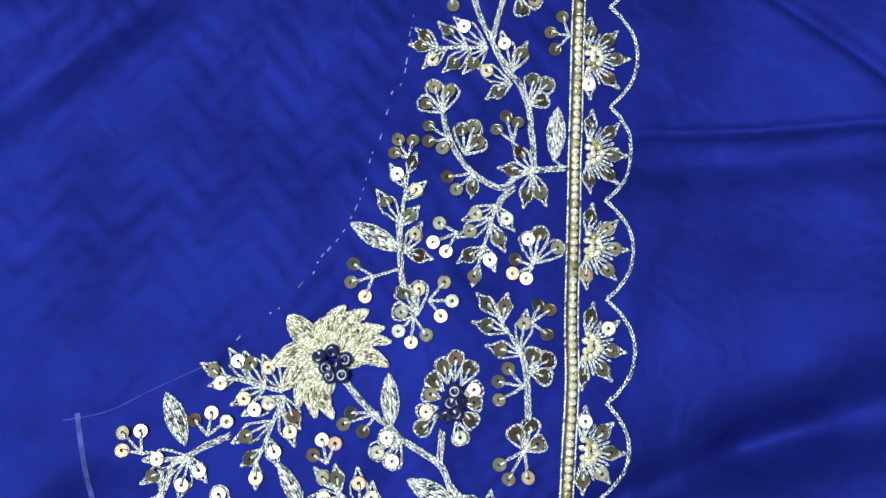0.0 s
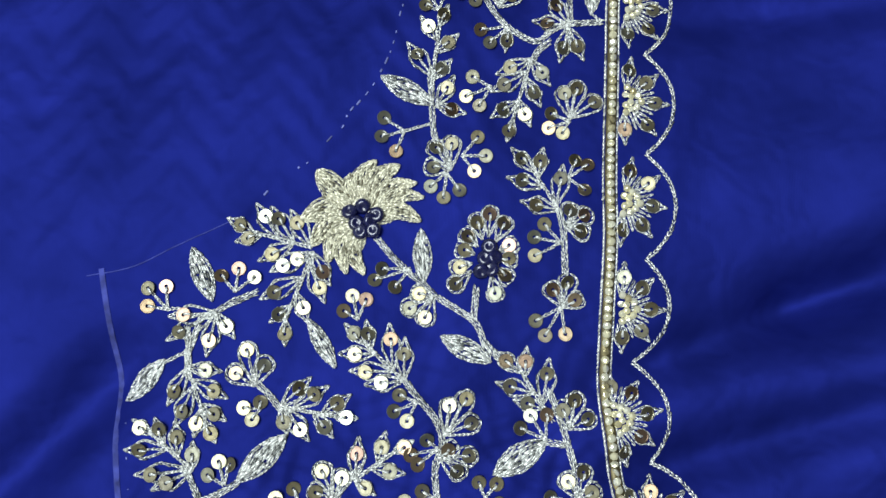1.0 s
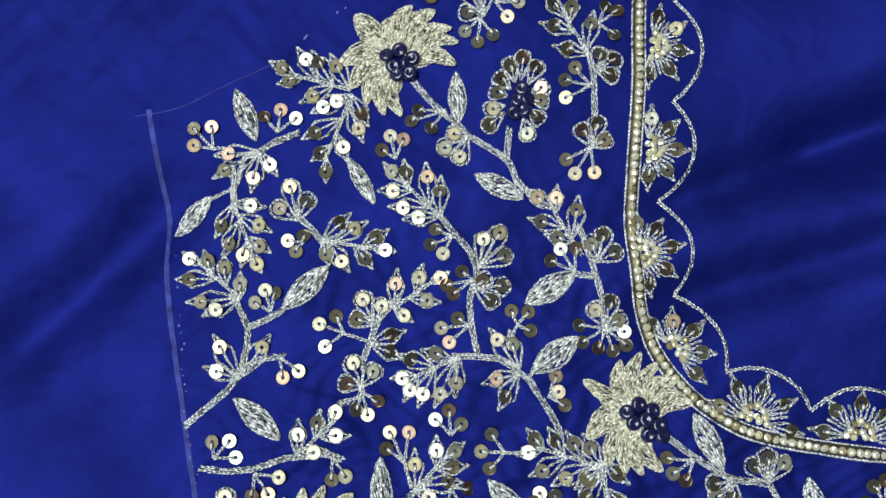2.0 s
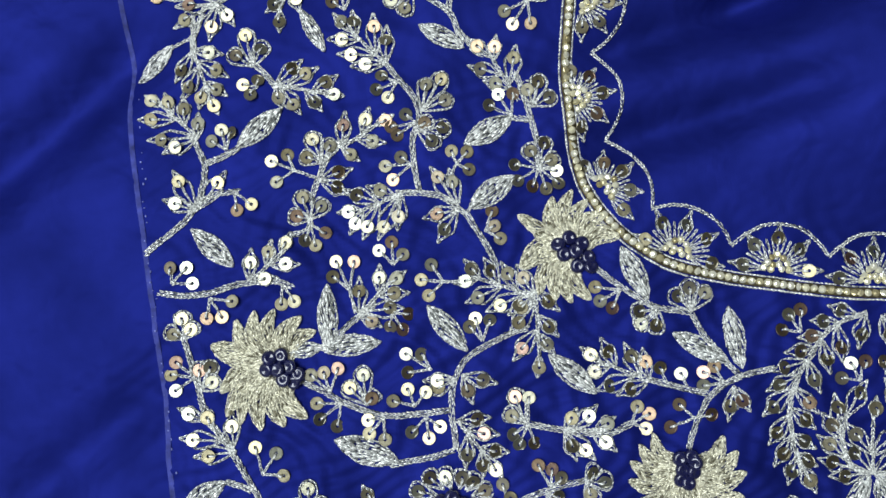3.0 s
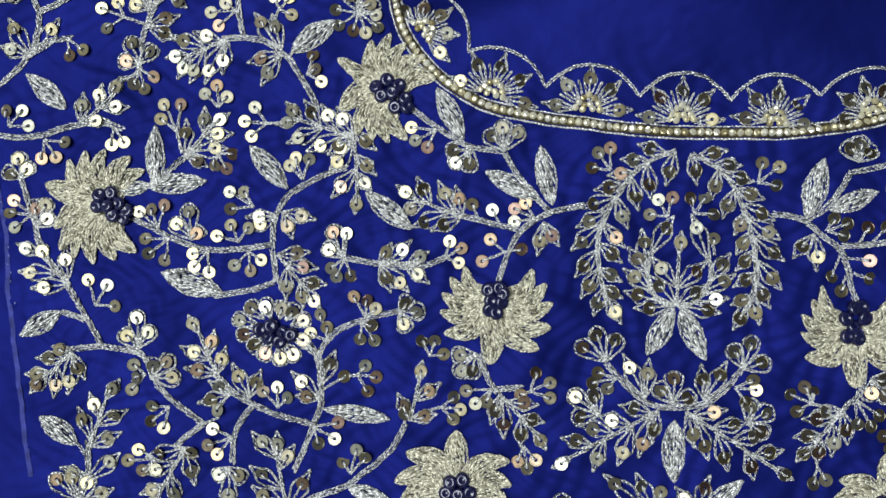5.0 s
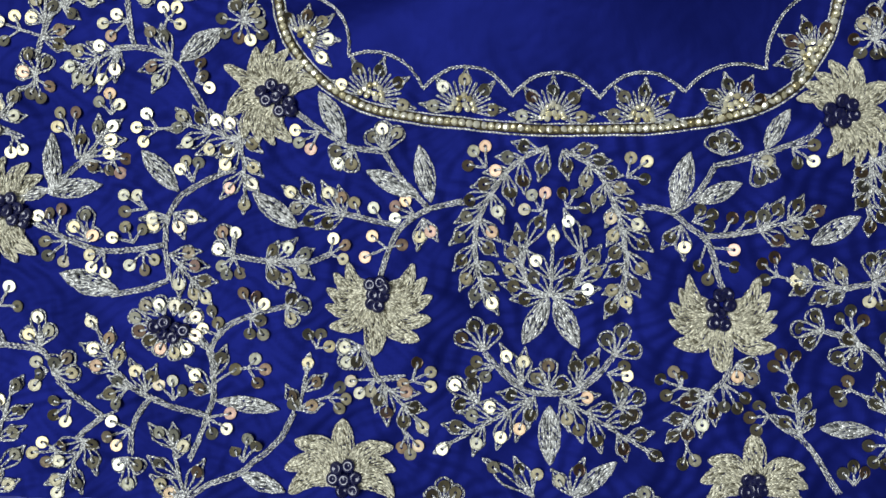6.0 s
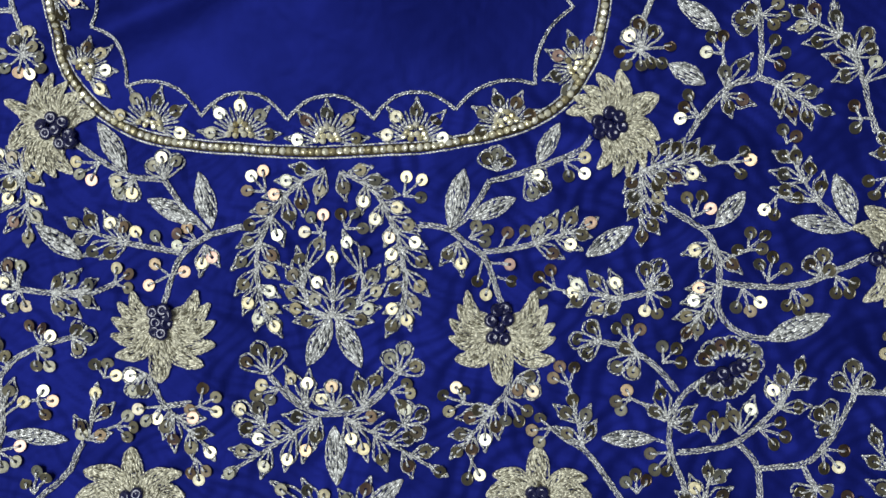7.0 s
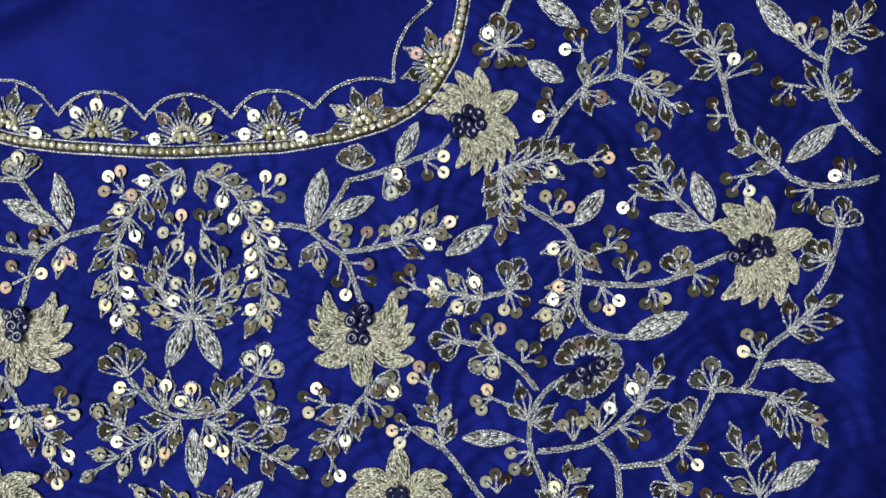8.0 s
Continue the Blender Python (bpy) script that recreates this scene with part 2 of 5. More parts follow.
def petal(parent, base, tip, rounded=False, wide=None):
    """A looped outline of thread with a line down the middle and a sequin near its end."""
    base, tip = np.array(base, float), np.array(tip, float)
    long = np.linalg.norm(tip - base)
    d = (tip - base) / (long + 1e-9)
    n = np.array([-d[1], d[0]])
    hw = wide or min(2.25, 0.2 * long + 0.9 if rounded else 0.15 * long + 0.6)
    out = Thread()
    for side in (-1, 1):
        if rounded:
            pts = [base, base + d * long * 0.45 + n * side * hw * 0.75, base + d * long * 0.78 + n * side * hw * 1.05, base + d * long * 0.96 + n * side * hw * 0.55, tip]
        else:
            pts = [base, base + d * long * 0.35 + n * side * hw * 0.72, base + d * long * 0.6 + n * side * hw, base + d * long * 0.83 + n * side * hw * 0.42, tip + d * 0.7]
        chain(out, pts, 0.80, 1.25, 1, 0.34)
    at = tip - d * (2.1 if rounded else min(3.4, long * 0.42))
    chain(out, [base, at], 0.7, 1.2, 1, 0.36)
    child("petal", out.mesh("petal", SILVER, tuple(np.array(parent.location[:2]) / MM)), parent)
    sequin(parent, at + rng.normal(0, 0.15, 2), base)


def stem(points):
    out = Thread()
    chain(out, points, 2.0, 1.35, 2)
    at = points[0]
    ob = thing("embroidered_vine", at, "curving double row of silver chain stitch on blue silk", "vine", "vines of the front panel")
    tagged(child("chain_stitch", out.mesh("chain_stitch", SILVER, at), ob), kind="stuff")


def tendril(points):
    out = Thread()
    chain(out, points, 1.05, 1.2, 1)
    at = points[0]
    ob = thing("embroidered_tendril", at, "short thin tendril of silver chain stitch", "tendril", "tendrils of the front panel")
    tagged(child("chain_stitch", out.mesh("chain_stitch", SILVER, at), ob), kind="stuff")


def along(base, end, tip):
    """Where a side petal leaves the midrib, so that it points forwards."""
    base, end, tip = (np.array(p, float) for p in (base, end, tip))
    axis = end - base
    long = np.linalg.norm(axis)
    axis /= long
    s, off = (tip - base) @ axis, abs(np.cross(axis, tip - base))
    return base + axis * min(max(s - max(1.1 * off, 5.5), 0), long)


def sprig(base, end, tips):
    ob = thing("sequin_sprig", base, "feathered sprig of silver thread petals with champagne sequins", "sprig", "sequin sprigs")
    out = Thread()
    chain(out, [base, end], 1.3, 1.2, 1, 0.36)
    tagged(child("midrib", out.mesh("midrib", SILVER, base), ob), kind="stuff")
    for tip in tips:
        petal(ob, along(base, end, tip), tip)


def petal_fan(base, tips):
    ob = thing("petal_fan", base, "pointed silver thread petals each holding a sequin", "petals", "petal fans")
    for tip in tips:
        petal(ob, base, tip)


def bud(base, tips):
    ob = thing("trefoil_bud", base, "rounded bud of looped silver thread with sequins", "bud", "trefoil buds")
    for tip in tips:
        petal(ob, base, tip, True)


def cluster(base, places):
    ob = thing("sequin_cluster", base, "loose champagne sequins on thin silver stalks", "sequins", "sequin clusters")
    for p in places:
        out = Thread()
        chain(out, [base, p], 0.95, 1.15, 1, 0.28)
        tagged(child("stalk", out.mesh("stalk", SILVER, base), ob), kind="stuff")
        sequin(ob, p, base, 0.62)


def filled(out, base, tip, width, gap, lift, bend=0.0, tilt=0.3, under=0.3, rim=0.12, root=0.0, stitch=2.4):
    """Long slanted stitches that fill a pointed leaf or petal, and its stitched rim; root widens the base."""
    base, tip = np.array(base, float), np.array(tip, float)
    long = np.linalg.norm(tip - base)
    d = (tip - base) / long
    n = np.array([-d[1], d[0]])
    half = lambda s: width / 2 * np.sin(np.pi * np.clip(root + (1 - root) * np.clip(s, 0, 1) ** (1 + 1.6 * root), 0, 1)) ** (0.85 - root)
    mid = lambda s: base + d * long * s + n * bend * np.sin(np.pi * min(s, 1))
    for side in (-1, 1):
        chain(out, [mid(s) + n * side * half(s) for s in (0, 0.12, 0.3, 0.5, 0.7, 0.88, 1)], 0.7, 1.15, 1, lift + rim)
    rows = max(3, int(width / gap))
    for k in range(rows):
        c = (k + 0.5) / rows * 2 - 1
        s = rng.uniform(0.02, 0.12)
        while s < 0.95:
            step = stitch * rng.uniform(0.8, 1.2)
            e = s + step / long
            a = mid(s) + n * c * half(s) * 0.9
            b = mid(min(e, 1)) + n * np.clip(c + tilt * step / width, -1, 1) * half(min(e, 1)) * 0.9
            dome = 0.45 * (1 - c * c)
            j = rng.normal(0, 0.13, 4)
            out.add(a + j[:2], b + j[2:], gap * rng.uniform(0.7, 1.15), lift + dome + rng.uniform(-0.2, 0.2))
            s += step * 0.9 / long
    for k in range(int(long * width * under)):
        s, c = rng.uniform(0.04, 0.84), rng.uniform(-0.8, 0.8)
        e = min(s + rng.uniform(1.4, 2.2) / long, 0.96)
        out.add(mid(s) + n * c * half(s), mid(e) + n * np.clip(c + rng.normal(0.1, 0.2), -0.85, 0.85) * half(e), gap * 0.95, lift + 0.45 * (1 - c * c) - 0.25)


def leaf(base, tip, width):
    ob = thing("embroidered_leaf", base, "pointed leaf filled with slanting silver stitches", "leaf", "embroidered leaves")
    out = Thread()
    filled(out, base, tip, width, 0.62, 0.25)
    child("stitching", out.mesh("stitching", SILVER, base), ob)
    rib = Thread()
    strand(rib, [base, tip], 0.5, 1.2, 0.8)
    child("midrib", rib.mesh("midrib", SILVER, base), ob)


def bead_ring(parent, places):
    o = parent.location
    for p in places:
        ob = child("bead", BEAD, parent, "dark navy glossy bead")
        ob.location = (p[0] * MM - o.x, p[1] * MM - o.y, float(cloth_height(*p)) + 1.0 * MM - o.z)
        ob.rotation_euler = (rng.normal(0, 0.22), rng.normal(0, 0.22), rng.uniform(0, 6))


def flower(centre, tips):
    global last_bloom
    ob = thing("embroidered_flower", centre, "large flower densely stitched in champagne gold thread", "flower", "gold flowers")
    c = np.array(centre)
    bearing = lambda p: math.atan2(p[1] - c[1], p[0] - c[0])
    ang = sorted(tips, key=bearing)
    gaps = [(bearing(q) - bearing(p)) % (2 * math.pi) for p, q in zip(ang, ang[1:] + ang[:1])]
    k = int(np.argmax(gaps))
    open_at = bearing(ang[k]) + gaps[k] / 2
    g = np.array([math.cos(open_at), math.sin(open_at)])
    for i, tip in enumerate(ang):
        t = np.array(tip)
        far = np.linalg.norm(t - c)
        d = (t - c) / far
        # petals curl towards the side where the stem comes in; the one opposite stays straight
        across = -d[1] * g[0] + d[0] * g[1]
        bend = 0.17 * far * max(-1, min(1, -3.0 * across)) if d @ g > -0.93 else 0.0
        wide = min(6.2, max(3.6, 0.78 * far * min(gaps[i - 1], gaps[i])))
        out = Thread()
        filled(out, c + d * 2.0, t, wide, 0.50, 0.3 + 0.22 * (i % 2), bend, 0.5, 0.8, 0.42, 0.26, 1.7)
        child("petal", out.mesh("petal", GOLD, centre), ob)
    # shorter stitched petals that close the heart behind the outer row
    for p, q, gap in zip(ang, ang[1:] + ang[:1], gaps):
        if 0.2 < gap < 1.0:
            reach = 0.58 * (np.linalg.norm(np.array(p) - c) + np.linalg.norm(np.array(q) - c)) / 2
            turn = bearing(p) + gap / 2
            u = np.array([math.cos(turn), math.sin(turn)])
            out = Thread()
            filled(out, c + u * 2.0, c + u * reach, min(5.5, 1.1 * gap * reach), 0.50, 0.1, 0.0, 0.45, 0.9, 0.0, 0.25, 1.8)
            child("petal", out.mesh("petal", GOLD, centre), ob)
    last_bloom = ob


def ring_flower(centre, tips):
    global last_bloom
    ob = thing("ring_flower", centre, "oval flower of looped silver petals with sequins round navy beads", "flower", "ring flowers")
    c = np.array(centre)
    for tip in tips:
        petal(ob, c + (np.array(tip) - c) * 0.42, tip, True, 2.0)
    last_bloom = ob


def bead_cluster(places):
    bead_ring(last_bloom, places)


def wreath(points, tips):
    at = points[0]
    ob = thing("leafy_wreath_arm", at, "curved leafy arm of silver petals and sequins", "wreath", "wreath arms")
    out = Thread()
    chain(out, points, 1.6, 1.25, 2, 0.36)
    tagged(child("midrib", out.mesh("midrib", SILVER, at), ob), kind="stuff")
    c, d = spline(points, 0.5)
    for tip in tips:
        k = int(np.argmin(np.linalg.norm(c - np.array(tip), axis=1)))
        off = np.linalg.norm(c[k] - np.array(tip))
        petal(ob, c[max(0, k - int(max(1.0 * off, 5.0) / 0.5))], tip)
    if len(tips) > 9:
        petal(ob, c[-16], c[-1] + d[-1] * 1.2)


# ---- the room: plain walls that close the place ----
def slab(name, lo, hi, mat):
    bm = bmesh.new()
    bmesh.ops.create_cube(bm, size=1)
    bmesh.ops.scale(bm, vec=[b - a for a, b in zip(lo, hi)], verts=bm.verts)
    bmesh.ops.translate(bm, vec=[(a + b) / 2 for a, b in zip(lo, hi)], verts=bm.verts)
    me = bpy.data.meshes.new(name)
    bm.to_mesh(me)
    bm.free()
    me.materials.append(mat)
    return tagged(new(name, me), kind="structure")


tagged(slab("floor", (-2.0, -2.0, -0.10), (2.0, 2.0, -0.018), FLOOR), "plain brown floor under the cloth", "floor")
tagged(slab("ceiling", (-2.0, -2.0, 2.5), (2.0, 2.0, 2.6), CEIL), "plain off-white ceiling", "ceiling")
for name, lo, hi in (("wall_north", (-2.1, 2.0, -0.1), (2.1, 2.1, 2.6)), ("wall_south", (-2.1, -2.1, -0.1), (2.1, -2.0, 2.6)),
                     ("wall_west", (-2.1, -2.0, -0.1), (-2.0, 2.0, 2.6)), ("wall_east", (2.0, -2.0, -0.1), (2.1, 2.0, 2.6))):
    tagged(slab(name, lo, hi, WALL), "plain grey plastered wall", "wall")
fitting = tagged(slab("ceiling_light", (LAMP_AT[0] - 0.66, LAMP_AT[1] - 0.98, 2.45), (LAMP_AT[0] + 0.66, LAMP_AT[1] + 0.98, 2.5), CEIL), "wide white ceiling light panel", "lamp")
del fitting["kind"]

# ---- the cloth ----
def cloth():
    x = np.concatenate([np.arange(-420, -240, 6.0), np.arange(-240, 234, 1.0), np.arange(234, 421, 6.0)])
    y = np.concatenate([np.arange(-330, -138, 6.0), np.arange(-138, 222, 1.0), np.arange(222, 331, 6.0)])
    X, Y = np.meshgrid(x, y)
    Z = cloth_height(X, Y)
    v = np.stack([X * MM, Y * MM, Z], -1).reshape(-1, 3)
    w, h = len(x), len(y)
    i = np.arange(w * h).reshape(h, w)
    f = np.stack([i[:-1, :-1], i[:-1, 1:], i[1:, 1:], i[1:, :-1]], -1).reshape(-1, 4)
    ob = new("silk_cloth", mesh_of("silk_cloth", v.tolist(), f.tolist(), SILK))
    tagged(ob, "royal blue silk kurta front laid flat with soft creases", "cloth")
    thick = ob.modifiers.new("thickness", "SOLIDIFY")
    thick.thickness, thick.offset = 0.0004, -1
    return ob


cloth()

# ---- neckline: rhinestone chain, cord, scallops and fan flowers ----
TRIM = [(-69.0, 201.2), (-69.6, 184.1), (-70.0, 157.6), (-70.4, 126.0), (-70.9, 101.7), (-70.6, 83.5), (-71.4, 64.7), (-71.5, 47.7), (-69.8, 33.9), (-67.2, 20.8), (-63.0, 12.3), (-54.9, 3.6), (-46.0, -2.1), (-37.4, -5.1), (-23.7, -7.2), (-8.4, -8.6), (6.8, -9.6), (10.5, -9.5), (37.4, -8.8), (50.3, -7.1), (63.2, -4.5), (73.3, -0.4), (80.5, 5.0), (84.9, 11.4), (88.0, 17.0), (89.8, 24.1), (91.2, 31.7), (91.4, 40.9)]
CUSPS = [(-59.8, 220.0), (-60.8, 188.7), (-60.7, 159.6), (-61.9, 133.3), (-61.8, 106.4), (-61.8, 79.5), (-64.1, 54.0), (-59.6, 29.7), (-47.3, 10.6), (-25.5, 1.7), (-0.0, -0.2), (24.7, -0.4), (48.4, 1.6), (71.2, 8.5), (82.2, 30.0), (84.3, 56.0)]
FANS = [((-67.3, 173.3), (-55.6, 173.3)), ((-66.9, 146.8), (-55.4, 146.6)), ((-67.4, 120.5), (-55.9, 119.7)), ((-67.8, 94.1), (-56.6, 92.6)), ((-68.3, 67.1), (-57.3, 67.0)), ((-69.3, 40.1), (-58.3, 42.6)), ((-60.8, 15.5), (-52.5, 23.0)), ((-40.4, -1.4), (-36.7, 10.6)), ((-13.9, -4.6), (-13.2, 7.6)), ((11.5, -6.7), (11.6, 5.5)), ((36.7, -6.6), (37.5, 5.1)), ((62.6, -3.0), (59.5, 7.1)), ((84.3, 13.0), (74.5, 18.0))]
CHALK = [(-197.2, 72.5), (-194.1, 57.1), (-188.9, 24.0), (-180.3, -18.5), (-174.1, -51.2), (-171.0, -70.7), (-163.5, -112.4)]
DOTS = [(-115.0, 188.8), (-117.8, 167.0), (-121.2, 157.1), (-125.1, 142.6), (-126.9, 133.1), (-130.5, 123.7), (-136.5, 115.1), (-140.6, 108.9), (-148.2, 100.4), (-155.2, 95.8), (-160.5, 89.0)]
ARM = [(-163.3, 86.7), (-178.5, 79.1), (-189.4, 73.3), (-200.6, 70.5)]
HEM = [(-169.9, -119.8), (-133.7, -119.7), (-108.2, -119.3), (-58.1, -117.4)]
DOTS_SIDE = [(-188.6, 35.0), (-185.0, 17.4), (-183.3, 4.1), (-177.6, -32.0), (-173.7, -51.1), (-170.6, -64.6)]


def ribbon(points, width, step, lift, mat, name, height=0.3):
    c, d = spline(points, step)
    n = np.stack([-d[:, 1], d[:, 0]], 1)
    v, f = [], []
    for i in range(len(c)):
        z = float(cloth_height(*c[i])) / MM + lift
        for o, up in ((-0.5, 0), (-0.42, height), (0.42, height), (0.5, 0)):
            q = c[i] + n[i] * width * o
            v.append((q[0] * MM, q[1] * MM, (z + up) * MM))
        if i:
            k = 4 * i
            f += [(k - 4 + j, k - 3 + j, k + 1 + j, k + j) for j in range(3)]
    return mesh_of(name, v, f, mat)


def rhinestone_mesh(name, size, high):
    """A brilliant-cut stone: a narrow girdle, a ring of kites, a small flat table."""
    bm = bmesh.new()
    rings = []
    for r, z, k in ((0.92, 0.0, 0), (1.0, 0.22, 0), (0.76, 0.78, 1), (0.44, 1.0, 0)):
        rings.append([bm.verts.new((r * size / 2 * math.cos(math.pi / 4 * (i + 0.5 * k)) * MM * 1.04, r * size / 2 * math.sin(math.pi / 4 * (i + 0.5 * k)) * MM * 1.04, z * high * MM)) for i in range(8)])
    for a, b in zip(rings, rings[1:]):
        for i in range(8):
            j = (i + 1) % 8
            bm.faces.new((a[i], a[j], b[j]))
            bm.faces.new((a[i], b[j], b[i]))
    bm.faces.new(rings[-1])
    me = bpy.data.meshes.new(name)
    bm.to_mesh(me)
    bm.free()
    me.materials.append(STONE)
    return me


GEM = rhinestone_mesh("rhinestone", 2.1, 0.8)
GEM_SMALL = rhinestone_mesh("rhinestone", 1.9, 0.95)


def put_gem(mesh, parent, at, lift, turn):
    o = parent.location
    ob = child("rhinestone", mesh, parent)
    ob.location = (at[0] * MM - o.x, at[1] * MM - o.y, float(cloth_height(*at)) + lift * MM - o.z)
    ob.rotation_euler = (rng.normal(0, 0.36), rng.normal(0, 0.36), turn + rng.normal(0, 0.5))


def neckline_trim():
    ob = new("rhinestone_trim")
    tagged(ob, "narrow gold rhinestone chain edging the curved neckline", "trim")
    child("setting", ribbon(TRIM, 2.7, 1.0, 0.1, GILT, "setting", 0.4), ob, "gilt metal setting strip")
    c, d = spline(TRIM, 2.1)
    for p, q in zip(c, d):
        put_gem(GEM, ob, p, 0.5, math.atan2(q[1], q[0]))
    c, d = spline(TRIM, 2.0)
    n = np.stack([-d[:, 1], d[:, 0]], 1)
    for name, off, w in (("outer_cord", -1.75, 0.6), ("inner_cord", 1.65, 0.5)):
        out = Thread()
        strand(out, c + n * off, w, 1.0, 0.6)
        child(name, out.mesh(name, SILVER), ob, "twisted silver cord along the stones")


def scallop(a, b, bulge):
    a, b = np.array(a), np.array(b)
    d = b - a
    n = np.array([-d[1], d[0]])
    out = Thread()
    pts = [a] + [a + d * s + n * bulge * k for s, k in ((0.13, 0.48), (0.3, 0.87), (0.5, 1.0), (0.7, 0.87), (0.87, 0.48))] + [b]
    chain(out, pts, 1.25, 1.3, 1, 0.32)
    ob = thing("scallop_cord", a, "scalloped arc of silver chain stitch inside the neckline", "scallop", "neckline scallops")
    tagged(child("chain_stitch", out.mesh("chain_stitch", SILVER, tuple(a)), ob), kind="stuff")


def neckline_flower(centre, tip):
    ob = thing("neckline_flower", centre, "half flower of silver petals with sequins and rhinestone centre", "flower", "neckline flowers")
    c, t = np.array(centre), np.array(tip)
    long, turn = np.linalg.norm(t - c), math.atan2(t[1] - c[1], t[0] - c[0])
    for a in (-1.48, -0.76, 0.0, 0.76, 1.48):
        u = np.array([math.cos(turn + a), math.sin(turn + a)])
        petal(ob, c + u * 3.0, c + u * long * rng.uniform(0.95, 1.03), False, 1.6)
    rays = Thread()
    for a in (-1.1, -0.38, 0.38, 1.1):
        u = np.array([math.cos(turn + a), math.sin(turn + a)])
        chain(rays, [c + u * 3.0, c + u * long * 0.72], 0.8, 1.15, 1, 0.3)
    tagged(child("ray_stitch", rays.mesh("ray_stitch", SILVER, centre), ob), kind="stuff")
    for a, r in ((-1.42, 3.3), (-0.9, 3.2), (-0.42, 3.7), (0.0, 4.3), (0.42, 3.7), (0.9, 3.2), (1.42, 3.3), (-1.2, 1.4), (-0.3, 1.7), (0.6, 1.7), (1.4, 1.3)):
        u = np.array([math.cos(turn + a), math.sin(turn + a)])
        put_gem(GEM_SMALL, ob, c + u * r, 0.75, a)


neckline_trim()
BULGES = [0.26, 0.26, 0.26, 0.27, 0.27, 0.27, 0.23, 0.19, 0.21, 0.28, 0.27, 0.26, 0.17, 0.15, 0.24]
for a, b, k in zip(CUSPS, CUSPS[1:], BULGES):
    scallop(a, b, k)
for a, b in FANS:
    neckline_flower(a, b)

# ---- tailor's chalk marks on the cloth ----
def chalk_line(points, width):
    ob = new("chalk_line", ribbon(points, width, 2.0, 0.12, CHALK_MAT, "chalk_line", 0.02))
    tagged(ob, "faint pale blue tailor's chalk line on the silk", "chalk mark")


def chalk_dots(points, gap, long, width):
    c, d = spline(points, gap)
    out = Thread()
    for p, q in zip(c, d):
        if rng.random() < 0.68:
            p = p + rng.normal(0, 0.35, 2)
            e = long * rng.uniform(0.3, 1.3)
            out.add(p - q * e / 2, p + q * e / 2, width * rng.uniform(0.6, 1.2), 0.1)
    at = points[0]
    ob = thing("tacking_marks", at, "dotted pale chalk marks along the cutting line", "chalk mark")
    tagged(child("chalk_dash", out.mesh("chalk_dash", MARKS, at), ob), kind="stuff")


chalk_line(CHALK, 1.35)
chalk_line(ARM, 0.24)
chalk_line(HEM, 1.0)
chalk_dots(DOTS, 2.6, 2.0, 0.5)
chalk_dots(DOTS_SIDE, 2.2, 0.7, 0.5)

# ---- embroidery of the front, from shoulder to chest; places in millimetres ----
last_bloom = None
stem([(-99.2, 190.5), (-97.2, 184.5), (-94.1, 178.0), (-91.8, 173.1), (-88.9, 168.2), (-86.0, 165.1), (-83.3, 158.7), (-82.4, 152.3), (-81.8, 147.2), (-81.5, 141.9)])
stem([(-90.5, 190.9), (-92.4, 183.1), (-93.8, 176.6)])
sprig((-95.0, 175.3), (-109.5, 174.8), [(-116.2, 175.3), (-114.7, 180.1), (-108.6, 182.0), (-104.2, 183.7), (-112.4, 168.9), (-106.7, 167.8), (-101.1, 167.7)])
petal_fan((-87.7, 168.6), [(-91.0, 179.8), (-84.2, 177.1)])
petal_fan((-88.1, 165.0), [(-97.9, 169.8), (-94.7, 160.5)])
bud((-83.3, 159.2), [(-81.8, 168.0), (-77.0, 166.8), (-77.8, 161.2)])
cluster((-72.1, 179.7), [(-74.2, 185.2), (-77.4, 180.4), (-76.1, 175.4)])
bud((-86.5, 190.9), [(-85.3, 185.1), (-80.1, 189.0)])
cluster((-106.6, 191.6), [(-104.8, 187.2)])
cluster((-132.9, 62.1), [(-134.5, 67.9), (-131.1, 67.1), (-136.5, 64.1)])
bud((-106.6, 155.8), [(-110.0, 165.0), (-104.1, 163.9), (-113.3, 159.2)])
stem([(-106.6, 155.8), (-105.4, 150.7), (-103.0, 145.3), (-99.6, 140.7), (-95.3, 137.4), (-90.1, 135.6), (-86.4, 138.6), (-81.9, 140.6), (-72.9, 141.8)])
leaf((-75.9, 143.7), (-75.2, 158.7), 4.6)
tendril([(-75.9, 144.0), (-73.3, 141.8)])
cluster((-104.6, 148.4), [(-110.3, 151.8), (-110.2, 147.3), (-106.4, 145.6)])
bud((-100.3, 144.3), [(-101.4, 152.8), (-97.7, 153.9), (-95.3, 148.8)])
cluster((-87.3, 148.3), [(-89.3, 155.4), (-86.1, 153.9), (-91.9, 151.6)])
petal_fan((-81.6, 140.3), [(-87.3, 148.0), (-90.9, 140.9)])
petal_fan((-81.9, 139.9), [(-84.0, 130.6), (-78.1, 131.4)])
cluster((-97.6, 139.2), [(-104.8, 137.7), (-102.3, 134.4)])
petal_fan((-97.6, 138.7), [(-98.2, 132.8)])
cluster((-115.7, 142.4), [(-118.4, 147.5), (-114.4, 147.5), (-119.2, 143.8)])
sprig((-116.9, 121.5), (-115.4, 139.3), [(-113.5, 143.6), (-120.1, 140.2), (-123.2, 133.0), (-110.8, 136.0), (-112.3, 129.2)])
stem([(-117.4, 126.8), (-116.8, 119.2), (-116.1, 111.7), (-115.2, 107.3)])
leaf((-116.3, 117.4), (-129.8, 124.0), 4.9)
petal_fan((-115.5, 117.0), [(-111.4, 124.7), (-108.3, 115.6)])
